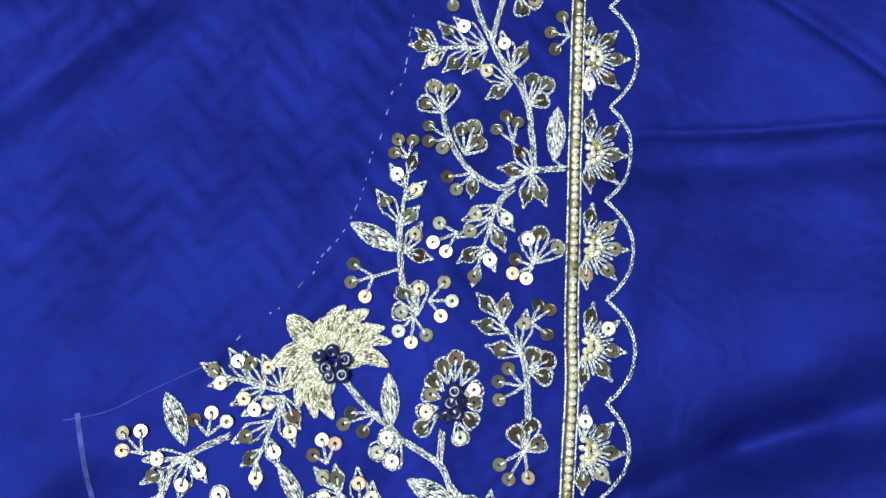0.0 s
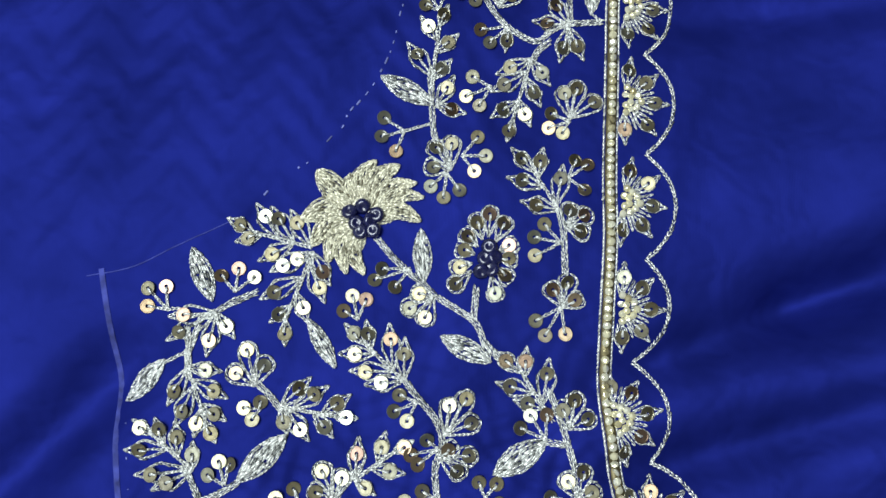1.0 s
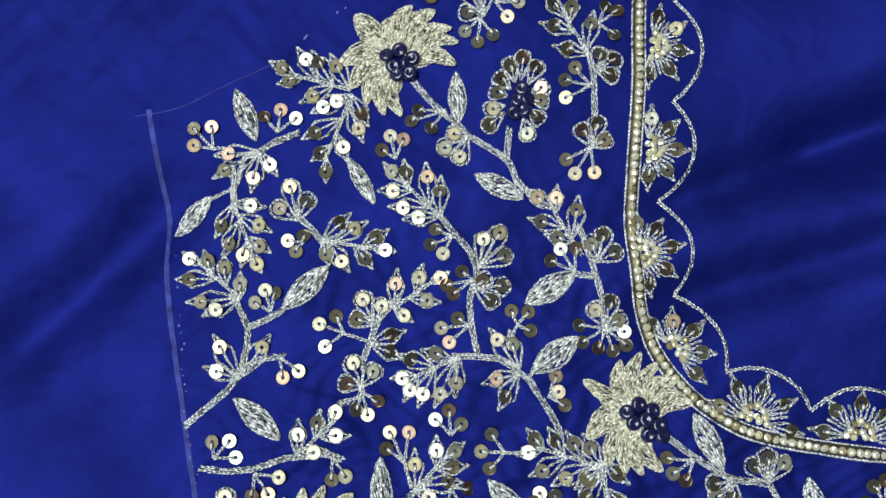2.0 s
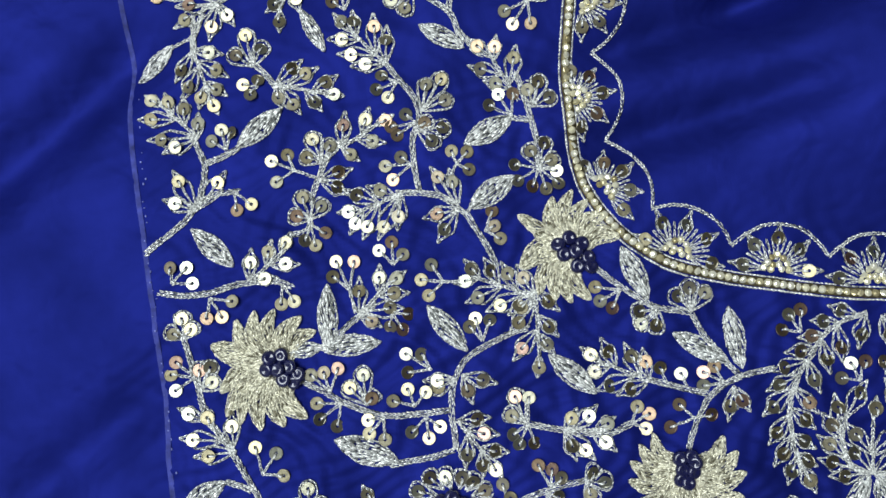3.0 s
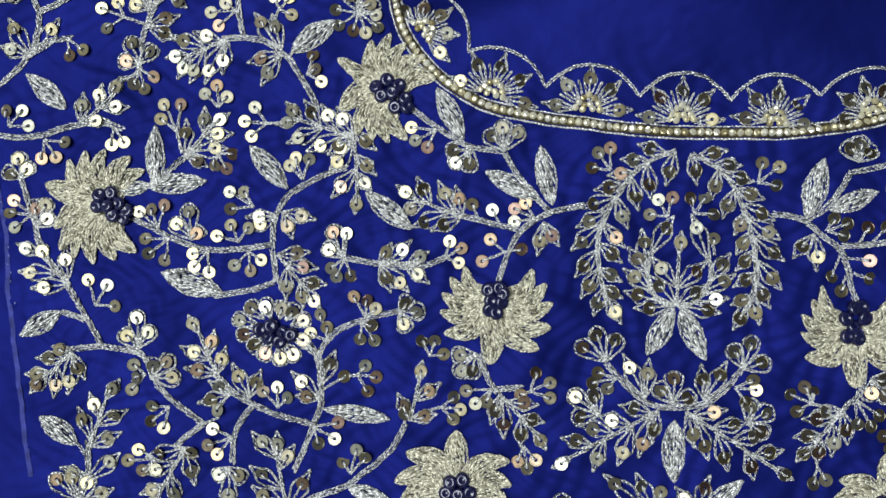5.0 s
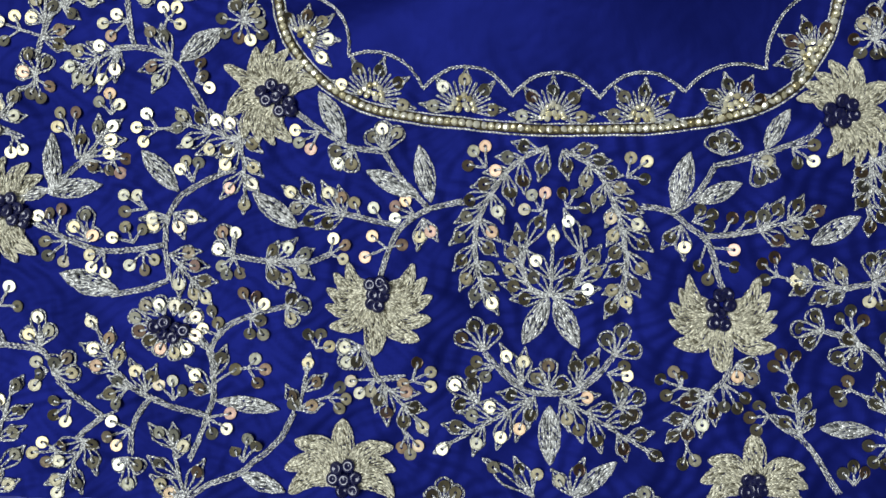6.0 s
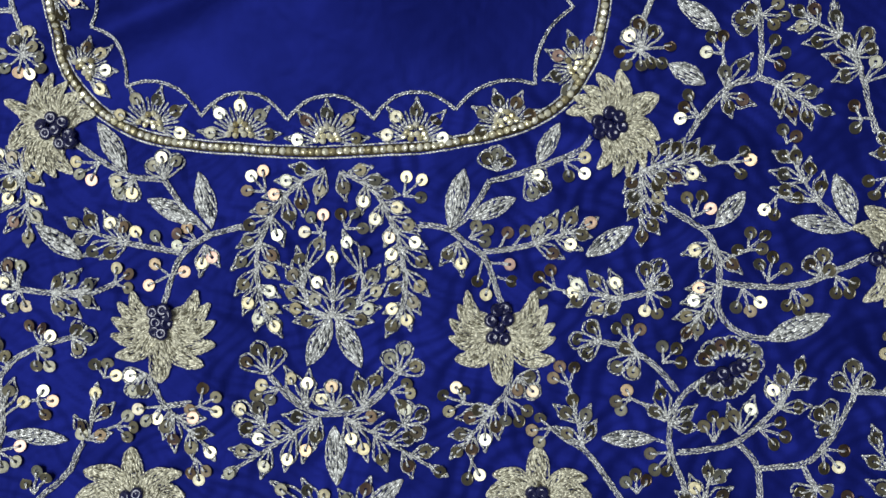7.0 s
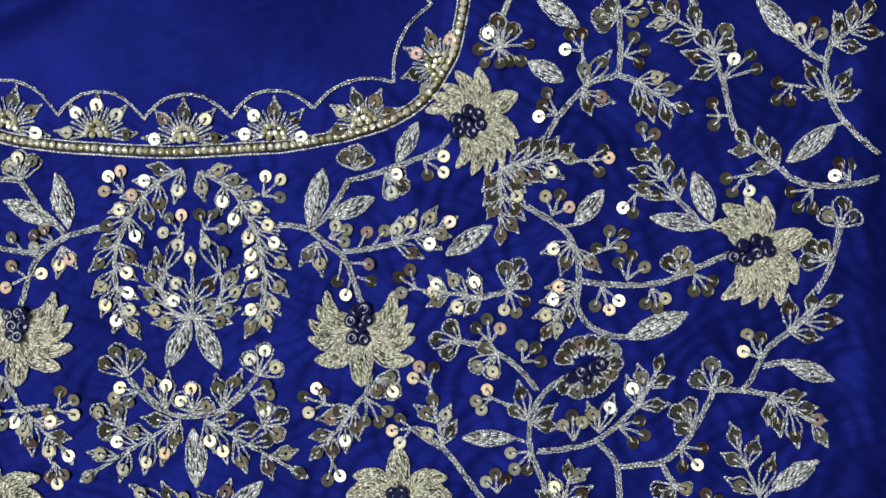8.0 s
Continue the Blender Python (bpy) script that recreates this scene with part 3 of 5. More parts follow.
tendril([(-116.8, 112.4), (-123.3, 110.2)])
cluster((-123.3, 110.2), [(-128.6, 113.2), (-129.1, 108.5), (-125.3, 104.9)])
bud((-111.3, 100.7), [(-116.4, 107.8), (-111.3, 109.5), (-117.9, 101.5)])
cluster((-108.5, 104.5), [(-104.7, 109.4), (-102.5, 104.5), (-105.3, 100.5)])
cluster((-112.3, 100.0), [(-116.2, 96.2), (-112.8, 93.4), (-108.9, 95.4)])
stem([(-86.3, 135.8), (-89.3, 133.3), (-91.5, 129.7)])
sprig((-91.5, 130.6), (-95.9, 114.0), [(-99.9, 126.4), (-101.2, 121.6), (-101.1, 115.0), (-97.1, 109.1), (-91.5, 113.1), (-89.0, 118.5), (-86.8, 124.2)])
cluster((-101.7, 122.8), [(-106.5, 125.1), (-108.0, 119.9), (-104.5, 117.6)])
bud((-81.3, 115.3), [(-83.2, 123.6), (-79.1, 125.3), (-73.5, 120.9)])
cluster((-81.3, 114.5), [(-86.1, 116.2), (-86.7, 112.4), (-83.1, 111.2)])
sprig((-83.7, 91.1), (-90.2, 100.8), [(-95.7, 106.5), (-96.6, 99.1), (-93.0, 93.1), (-88.1, 106.8), (-82.9, 102.5)])
cluster((-81.5, 99.6), [(-79.8, 104.1), (-76.7, 103.1), (-77.4, 96.6)])
stem([(-84.0, 92.2), (-82.5, 85.1), (-81.9, 74.8)])
bud((-82.0, 86.9), [(-80.7, 93.1), (-75.6, 91.1), (-76.1, 85.3)])
cluster((-83.2, 82.9), [(-87.4, 87.5), (-89.9, 84.1), (-89.6, 79.5)])
bud((-82.5, 66.9), [(-86.0, 72.8), (-80.9, 75.1), (-77.7, 69.6)])
cluster((-82.8, 66.9), [(-89.1, 63.3), (-86.7, 59.8), (-81.7, 60.3)])
flower((-133.4, 87.3), [(-144.8, 99.2), (-136.3, 98.8), (-130.4, 102.4), (-124.2, 101.4), (-119.7, 96.9), (-117.8, 93.3), (-118.3, 87.2), (-148.4, 86.7), (-145.4, 80.1), (-141.2, 76.0), (-136.5, 73.3), (-131.9, 73.2)])
bead_cluster([(-136.3, 88.9), (-133.0, 90.5), (-134.4, 86.1), (-130.9, 86.9), (-133.2, 84.0), (-130.1, 84.4), (-129.5, 88.4)])
stem([(-129.3, 82.7), (-125.5, 78.5), (-121.1, 74.4), (-117.4, 71.7), (-113.7, 68.4), (-108.0, 65.1), (-104.4, 62.8), (-102.1, 58.8), (-100.6, 53.9)])
leaf((-117.0, 71.8), (-118.2, 85.2), 4.3)
cluster((-120.4, 75.2), [(-127.5, 74.9), (-129.2, 72.0), (-124.1, 70.4)])
bud((-114.4, 68.3), [(-120.0, 69.3), (-122.1, 64.6), (-117.0, 61.3)])
stem([(-104.4, 62.8), (-104.1, 67.3), (-103.9, 71.2)])
ring_flower((-101.5, 78.4), [(-100.9, 91.6), (-104.7, 89.6), (-96.5, 88.9), (-107.8, 85.2), (-94.2, 82.8), (-109.2, 80.8), (-94.1, 78.5), (-110.4, 75.2), (-95.4, 72.9), (-110.5, 70.3), (-98.7, 67.9)])
bead_cluster([(-101.0, 81.2), (-99.6, 78.7), (-102.0, 78.2), (-102.9, 75.1), (-100.3, 75.6)])
leaf((-99.9, 52.9), (-112.3, 58.7), 4.9)
sprig((-145.5, 79.7), (-159.9, 83.0), [(-166.1, 85.9), (-159.4, 89.8), (-155.7, 89.2), (-150.9, 88.6), (-164.0, 80.4), (-158.0, 76.0)])
sprig((-145.1, 78.5), (-150.7, 61.5), [(-155.0, 73.5), (-157.1, 66.6), (-154.4, 60.9), (-150.6, 55.5), (-145.5, 61.4), (-141.6, 66.4), (-140.4, 70.7)])
cluster((-146.7, 76.4), [(-148.8, 76.6)])
leaf((-145.1, 61.7), (-137.8, 50.2), 3.7)
leaf((-169.2, 65.5), (-174.9, 78.5), 4.9)
stem([(-157.9, 68.2), (-164.3, 65.2), (-168.9, 62.3), (-171.6, 60.8), (-173.2, 55.6), (-174.4, 52.5)])
cluster((-163.8, 68.0), [(-167.3, 71.8), (-163.1, 73.7), (-159.1, 71.7)])
cluster((-180.2, 63.0), [(-185.2, 68.0), (-180.7, 68.6), (-185.1, 63.6)])
tendril([(-180.2, 63.0), (-176.7, 63.4)])
petal_fan((-168.0, 62.6), [(-179.3, 61.3), (-179.8, 55.6), (-169.5, 52.3), (-163.3, 56.7)])
stem([(-174.4, 53.2), (-174.0, 49.8), (-173.6, 46.5)])
tendril([(-174.7, 52.8), (-181.0, 49.6)])
leaf((-180.3, 50.7), (-189.5, 40.2), 5.1)
sprig((-173.9, 49.1), (-167.7, 34.4), [(-166.0, 48.3), (-164.0, 42.1), (-163.9, 36.9), (-165.8, 31.7), (-170.8, 32.9), (-175.4, 35.2), (-177.9, 40.2)])
stem([(-175.0, 59.2), (-174.3, 53.6), (-173.8, 48.0)])
bud((-157.4, 45.2), [(-160.1, 55.6), (-164.1, 49.1), (-154.3, 52.3)])
stem([(-157.0, 45.9), (-153.0, 42.5), (-150.5, 39.4)])
cluster((-155.6, 39.7), [(-159.4, 39.8), (-155.5, 41.3), (-157.2, 37.1)])
sprig((-150.6, 40.3), (-137.6, 38.5), [(-144.0, 47.3), (-139.7, 45.4), (-134.1, 43.5), (-132.2, 38.2), (-137.8, 33.8), (-143.5, 32.8), (-148.7, 34.1)])
sprig((-170.8, 24.7), (-181.4, 33.2), [(-186.0, 35.6), (-180.6, 36.2), (-175.7, 35.7), (-171.0, 31.1), (-186.9, 28.9), (-183.8, 23.3), (-179.5, 20.1)])
stem([(-172.7, 26.0), (-170.0, 20.7), (-168.4, 17.4), (-168.5, 11.3), (-169.9, 5.9), (-172.3, 1.9), (-176.7, -2.2), (-182.4, -7.4)])
stem([(-168.4, 17.4), (-164.0, 19.5), (-159.4, 22.4)])
leaf((-159.7, 22.4), (-148.8, 33.7), 5.6)
cluster((-162.8, 21.6), [(-166.8, 23.8), (-164.4, 27.0), (-161.7, 26.4)])
petal_fan((-169.8, 4.6), [(-176.7, 15.0), (-178.4, 7.2), (-162.8, 15.5)])
stem([(-169.3, 6.6), (-165.4, 9.4), (-158.7, 10.6)])
cluster((-160.0, 10.3), [(-158.8, 5.3), (-154.9, 7.1)])
leaf((-170.6, -0.4), (-158.6, -9.8), 5.4)
bud((-136.7, 19.2), [(-140.5, 27.5), (-142.7, 21.3), (-134.4, 26.0)])
stem([(-130.2, 26.9), (-133.4, 23.4), (-136.0, 19.2), (-137.8, 13.8), (-139.5, 8.4)])
sprig((-131.8, 23.7), (-122.1, 30.9), [(-131.4, 33.3), (-125.0, 34.9), (-118.4, 33.2), (-120.2, 25.6), (-127.1, 20.6)])
cluster((-144.1, 16.9), [(-150.3, 19.0), (-146.3, 21.1), (-148.6, 13.4)])
tendril([(-144.1, 16.9), (-137.8, 15.1)])
petal_fan((-137.1, 14.5), [(-128.8, 18.1), (-129.3, 11.1)])
bud((-138.9, 3.7), [(-142.4, 11.2), (-144.8, 4.6), (-135.2, 9.2)])
cluster((-138.8, 2.4), [(-140.1, -2.0), (-137.2, -3.2), (-134.7, 0.3)])
stem([(-139.4, 5.7), (-139.4, 1.1), (-144.5, -0.8)])
sprig((-121.0, 47.6), (-130.7, 56.0), [(-135.8, 60.6), (-130.7, 61.5), (-125.0, 60.9), (-136.8, 53.6), (-133.8, 49.5), (-130.0, 46.3), (-121.1, 57.6)])
stem([(-122.1, 49.3), (-117.7, 43.9), (-113.4, 39.2), (-111.1, 33.7), (-112.5, 26.8), (-111.6, 18.7), (-110.0, 12.3)])
cluster((-117.6, 42.5), [(-121.9, 44.1), (-123.1, 40.2), (-119.8, 38.0)])
bud((-110.5, 34.9), [(-109.3, 43.8), (-104.7, 45.6), (-102.3, 38.9)])
cluster((-112.0, 31.6), [(-114.8, 33.6), (-118.6, 30.0), (-116.8, 27.8)])
bud((-111.7, 29.9), [(-107.6, 32.8), (-102.4, 30.2), (-105.3, 25.5)])
cluster((-112.5, 20.1), [(-115.5, 21.7), (-119.6, 19.1), (-117.4, 15.6)])
sprig((-114.9, 11.9), (-125.2, 6.9), [(-124.1, 13.4), (-130.2, 11.9), (-131.6, 6.0), (-128.1, 0.6), (-124.6, -0.6), (-120.4, -0.5), (-115.4, 2.3)])
stem([(-110.0, 12.3), (-116.6, 12.1)])
stem([(-110.0, 12.3), (-104.3, 11.6), (-100.1, 9.1), (-97.3, 7.2), (-94.5, 3.3), (-91.0, -1.8), (-88.5, -6.3)])
petal_fan((-99.4, 9.1), [(-107.2, 19.2), (-102.3, 18.7)])
petal_fan((-99.4, 8.5), [(-108.4, 5.5), (-104.3, -0.6)])
tendril([(-102.7, 14.4), (-101.1, 19.1), (-100.4, 20.5)])
cluster((-100.4, 20.5), [(-101.9, 24.1), (-97.7, 24.0), (-96.9, 19.3)])
tendril([(-97.3, 7.2), (-94.7, 10.6)])
leaf((-96.3, 8.8), (-84.6, 18.0), 6.1)
cluster((-91.8, 2.8), [(-90.3, 8.1), (-89.4, 4.2), (-87.7, 0.9)])
leaf((-85.8, 34.4), (-98.5, 26.0), 6.1)
stem([(-85.8, 34.1), (-81.1, 33.5)])
stem([(-101.6, 57.8), (-98.5, 54.4), (-94.9, 51.0)])
sprig((-84.2, 38.9), (-92.1, 50.4), [(-98.8, 55.4), (-91.1, 56.4), (-98.0, 47.8), (-85.5, 53.8), (-93.7, 43.8)])
cluster((-85.9, 34.7), [(-89.8, 40.3), (-92.2, 37.2), (-85.9, 40.6)])
stem([(-85.7, 47.2), (-82.8, 40.3), (-80.6, 33.5), (-78.5, 27.4)])
bud((-80.4, 37.4), [(-78.4, 46.3), (-82.6, 44.1), (-74.2, 40.9)])
bud((-78.0, 21.0), [(-81.5, 26.9), (-76.6, 29.1), (-72.7, 23.8)])
cluster((-78.0, 20.6), [(-84.6, 21.1), (-83.6, 16.8), (-79.5, 15.5), (-75.9, 14.9), (-72.6, 16.5), (-73.2, 19.9)])
flower((-68.4, -1.5), [(-83.4, 7.3), (-78.9, 2.9), (-74.2, 12.8), (-69.0, 14.8), (-64.7, 12.4), (-59.7, 8.8), (-56.1, 2.8), (-82.1, -6.7), (-77.0, -13.7), (-72.4, -15.0), (-68.2, -15.6), (-63.1, -14.6)])
bead_cluster([(-72.2, -0.2), (-69.3, 1.8), (-65.9, 0.4), (-70.6, -2.7), (-67.6, -1.8), (-64.1, -3.2), (-66.7, -5.6), (-63.4, -5.7)])
stem([(-62.2, -5.8), (-56.0, -10.1), (-49.9, -13.6), (-45.3, -15.7), (-36.2, -16.8)])
leaf((-47.6, -13.5), (-55.3, -0.0), 5.4)
cluster((-55.2, -11.6), [(-62.0, -11.1), (-60.7, -14.8), (-57.3, -16.5)])
bud((-45.0, -16.1), [(-52.0, -17.5), (-50.7, -21.5), (-45.8, -22.8)])
bud((-36.2, -16.5), [(-41.2, -11.0), (-36.8, -8.0), (-31.6, -9.8)])
leaf((-22.4, -30.9), (-26.2, -14.8), 5.4)
leaf((-25.7, -29.5), (-40.9, -22.4), 5.1)
stem([(-36.2, -16.8), (-30.8, -24.8), (-22.8, -33.0)])
stem([(-13.4, -30.5), (-23.1, -33.2), (-30.4, -38.2), (-34.0, -45.1), (-36.3, -52.6)])
stem([(-31.2, -38.0), (-38.7, -36.7), (-47.0, -34.9)])
sprig((-47.0, -35.2), (-59.8, -30.9), [(-65.1, -27.5), (-59.7, -25.0), (-53.7, -26.0), (-48.9, -27.1), (-64.2, -34.8), (-60.3, -38.4), (-54.8, -39.3)])
cluster((-34.8, -44.4), [(-38.9, -41.1), (-40.9, -47.2), (-30.3, -43.4)])
petal_fan((-24.5, -35.8), [(-20.3, -41.8), (-25.8, -44.4)])
sprig((-154.2, -13.6), (-145.3, -4.8), [(-154.4, -5.2), (-149.1, -2.7), (-144.3, -0.3), (-141.6, -8.5), (-147.4, -12.3)])
stem([(-178.6, -17.7), (-171.7, -18.2), (-164.3, -17.1), (-156.9, -14.5), (-147.9, -13.3), (-143.0, -14.6)])
cluster((-174.9, -15.2), [(-175.3, -11.0), (-171.2, -10.7), (-169.5, -14.8)])
cluster((-164.5, -18.6), [(-164.9, -23.9), (-160.9, -23.4), (-158.4, -19.1)])
cluster((-145.6, -14.0), [(-145.3, -19.3), (-142.0, -18.4)])
bud((-171.0, -29.7), [(-171.5, -22.4), (-175.6, -27.4), (-167.7, -25.2)])
stem([(-171.0, -29.4), (-168.3, -36.0), (-166.4, -41.9), (-163.6, -49.2)])
cluster((-167.3, -39.7), [(-172.5, -35.9), (-173.7, -39.3), (-172.3, -43.4)])
bud((-165.8, -43.1), [(-166.4, -35.5), (-162.8, -35.1), (-160.7, -39.7)])
sprig((-155.1, -58.5), (-163.5, -50.7), [(-170.9, -48.1), (-163.8, -47.2), (-156.7, -48.3), (-169.8, -55.7), (-165.4, -60.2)])
stem([(-163.6, -49.2), (-158.8, -54.9), (-154.7, -60.7), (-149.8, -67.8), (-144.9, -74.9)])
cluster((-147.8, -64.0), [(-150.0, -57.1), (-144.4, -58.3), (-142.2, -64.1)])
stem([(-149.8, -68.5), (-153.5, -67.2), (-157.3, -66.3)])
leaf((-157.3, -66.3), (-168.1, -73.4), 5.1)
stem([(-144.9, -75.2), (-153.0, -76.4), (-158.8, -77.2)])
stem([(-144.9, -75.2), (-139.7, -75.8), (-134.0, -76.7)])
flower((-145.0, -36.5), [(-163.3, -31.2), (-157.1, -24.0), (-152.3, -21.4), (-147.2, -20.7), (-139.9, -22.2), (-135.9, -25.9), (-159.9, -43.1), (-157.7, -49.3), (-154.3, -51.3), (-148.8, -52.7), (-142.6, -51.3), (-136.8, -48.8)])
bead_cluster([(-147.4, -33.6), (-144.5, -32.8), (-148.0, -36.7), (-145.0, -36.5), (-142.1, -35.7), (-143.4, -39.0), (-140.8, -39.6), (-139.7, -37.5)])
leaf((-132.1, -31.5), (-133.6, -13.5), 5.1)
leaf((-143.1, -32.2), (-133.8, -30.1), 3.6)
leaf((-134.9, -30.4), (-118.5, -28.2), 5.4)
stem([(-131.2, -28.7), (-127.0, -23.8), (-120.5, -18.2)])
tendril([(-125.6, -20.7), (-127.5, -14.7)])
cluster((-127.5, -14.7), [(-131.5, -7.3), (-126.7, -7.1), (-132.2, -11.4)])
sprig((-124.6, -21.4), (-116.0, -11.2), [(-125.1, -11.6), (-119.8, -8.0), (-113.1, -9.3), (-111.9, -14.8), (-113.2, -18.9), (-118.7, -24.0)])
cluster((-116.2, -7.4), [(-120.2, -3.8), (-116.9, -1.4), (-113.7, -4.6)])
cluster((-115.9, -20.3), [(-111.4, -20.4), (-112.7, -24.6), (-116.1, -24.0)])
stem([(-138.9, -39.2), (-132.7, -42.0), (-126.6, -44.7), (-117.5, -47.2), (-108.6, -46.8), (-99.7, -45.3)])
cluster((-131.2, -41.9), [(-136.4, -37.6), (-133.0, -36.8), (-129.3, -35.5)])
cluster((-128.1, -44.7), [(-134.5, -45.0), (-133.5, -49.1), (-128.8, -50.7)])
bud((-121.4, -44.7), [(-127.5, -39.5), (-123.2, -34.8), (-118.7, -41.3)])
cluster((-116.7, -47.9), [(-120.7, -48.6), (-120.2, -52.1), (-116.0, -53.5)])
cluster((-108.7, -44.6), [(-110.7, -40.2), (-114.4, -43.4), (-105.9, -40.8)])
cluster((-105.5, -47.4), [(-109.1, -51.3), (-104.5, -52.6), (-101.7, -49.5)])
stem([(-98.9, -46.4), (-98.8, -39.0), (-96.5, -32.9), (-92.2, -29.0), (-83.4, -24.1), (-79.4, -22.9)])
petal_fan((-98.2, -37.2), [(-106.3, -37.8), (-105.8, -41.4)])
cluster((-104.7, -34.8), [(-111.6, -31.0), (-107.5, -30.9), (-110.9, -35.8)])
petal_fan((-96.4, -35.9), [(-87.6, -37.6), (-93.5, -42.9)])
cluster((-91.5, -26.7), [(-95.1, -23.1), (-93.6, -20.8), (-89.8, -21.1)])
leaf((-95.6, -29.4), (-106.5, -18.0), 5.4)
stem([(-98.9, -46.4), (-97.9, -50.8), (-97.3, -55.2)])
stem([(-97.3, -55.2), (-103.6, -57.7), (-113.9, -59.9)])
leaf((-112.4, -59.1), (-129.2, -54.2), 6.6)
sprig((-97.3, -47.8), (-89.5, -56.6), [(-88.9, -46.7), (-86.4, -51.1), (-83.7, -55.5), (-84.9, -62.0), (-89.7, -61.8), (-94.5, -59.8)])
sprig((-77.8, -12.6), (-76.0, -31.3), [(-83.4, -20.3), (-71.7, -17.6), (-84.1, -24.4), (-71.5, -24.3), (-82.9, -31.1), (-72.4, -29.2), (-76.5, -35.3)])
sprig((-78.2, -14.1), (-94.5, -9.8), [(-97.0, -5.5), (-91.7, -5.0), (-87.1, -5.8), (-82.9, -6.4), (-99.3, -11.7), (-96.0, -16.7), (-90.4, -18.7), (-84.6, -19.2)])
cluster((-102.5, -11.4), [(-106.0, -7.0), (-108.5, -11.2), (-106.3, -15.3)])
tendril([(-102.5, -11.4), (-97.5, -11.1)])
leaf((-73.7, -29.7), (-60.8, -39.1), 5.4)
bud((-79.4, -47.8), [(-82.8, -39.0), (-84.8, -44.6)])
cluster((-78.7, -47.8), [(-78.6, -41.1), (-82.3, -50.9), (-80.7, -53.3), (-76.7, -52.8)])
stem([(-78.7, -47.8), (-71.2, -48.9), (-65.2, -49.4), (-57.7, -49.4), (-51.1, -46.6)])
sprig((-68.9, -49.3), (-57.8, -48.3), [(-66.1, -43.5), (-60.9, -42.5), (-55.9, -45.3), (-65.7, -56.4), (-60.9, -56.1), (-55.5, -53.7)])
cluster((-51.1, -46.6), [(-50.0, -42.1), (-46.7, -43.9), (-47.3, -47.9)])
ring_flower((-96.4, -68.7), [(-108.8, -65.7), (-105.2, -61.4), (-100.8, -60.2), (-95.2, -60.6), (-91.2, -61.6), (-87.6, -64.8), (-107.4, -70.3), (-103.9, -74.3), (-100.4, -77.0), (-94.9, -78.2), (-90.5, -76.6), (-87.0, -71.6)])
bead_cluster([(-100.8, -68.6), (-97.9, -67.4), (-98.5, -70.7), (-94.9, -69.1), (-95.5, -71.6), (-92.3, -69.7)])
stem([(-88.8, -71.7), (-84.7, -75.5), (-82.5, -81.6)])
stem([(-84.7, -75.2), (-82.9, -71.5), (-79.3, -67.7), (-72.1, -64.4), (-63.2, -61.8)])
cluster((-82.2, -71.0), [(-87.1, -69.0), (-82.6, -67.1), (-84.7, -63.8)])
cluster((-72.1, -64.1), [(-75.6, -58.4), (-72.0, -59.3), (-69.5, -61.4)])
cluster((-73.1, -65.2), [(-70.2, -66.1), (-73.3, -70.0), (-69.3, -70.1)])
bud((-62.9, -62.1), [(-60.4, -57.7), (-56.1, -61.5), (-60.5, -67.3)])
flower((-36.6, -58.5), [(-45.8, -49.0), (-49.4, -52.0), (-51.5, -56.5), (-51.8, -61.6), (-50.4, -67.4), (-37.6, -75.2), (-24.7, -70.5), (-21.5, -64.6), (-21.2, -57.8), (-23.1, -52.7), (-26.9, -48.9)])
bead_cluster([(-38.9, -54.9), (-36.0, -54.3), (-38.1, -57.8), (-35.1, -58.1), (-36.5, -61.0), (-38.3, -60.3), (-34.9, -55.8)])
bud((-41.4, -72.5), [(-48.0, -73.3), (-46.7, -78.8), (-42.8, -79.2)])
stem([(-136.5, -75.6), (-133.0, -78.0), (-129.6, -83.9), (-124.7, -88.9), (-118.4, -93.1), (-115.0, -95.2)])
bud((-134.7, -75.4), [(-135.6, -65.0), (-139.9, -70.8), (-130.8, -69.2)])
sprig((-153.2, -77.5), (-160.1, -83.8), [(-159.1, -76.2), (-163.2, -79.4), (-165.9, -84.1), (-164.7, -89.1), (-158.2, -90.0), (-154.0, -88.6), (-149.7, -84.5)])
cluster((-132.7, -82.5), [(-135.9, -80.0), (-135.4, -83.7), (-135.8, -86.7)])
bud((-130.9, -83.5), [(-130.3, -77.9), (-125.0, -77.2), (-122.7, -82.8)])
cluster((-125.4, -91.2), [(-129.9, -91.0), (-130.0, -95.2), (-126.3, -96.8)])
stem([(-115.0, -94.9), (-120.4, -99.2), (-123.2, -102.3)])
cluster((-128.3, -105.5), [(-133.3, -103.2), (-135.9, -106.2), (-131.5, -108.6)])
tendril([(-115.0, -94.9), (-111.3, -93.2)])
stem([(-102.0, -89.4), (-104.8, -93.2), (-106.8, -97.8), (-106.7, -105.2)])
cluster((-107.5, -98.6), [(-112.7, -96.3), (-113.8, -100.8), (-111.1, -103.2)])
stem([(-146.8, -113.1), (-147.2, -107.2), (-147.8, -102.0)])
leaf((-151.0, -102.6), (-161.3, -95.6), 5.5)
tendril([(-151.0, -102.6), (-147.6, -105.7)])
sprig((-147.4, -103.4), (-143.0, -89.8), [(-150.8, -92.8), (-147.6, -88.6), (-139.9, -84.4), (-137.6, -92.8), (-138.7, -98.9)])
petal_fan((-146.8, -112.2), [(-154.6, -109.3), (-138.7, -104.7)])
sprig((-112.7, -81.6), (-118.4, -70.1), [(-121.2, -65.9), (-114.0, -69.8), (-110.4, -74.1), (-122.8, -74.5), (-121.2, -80.1)])
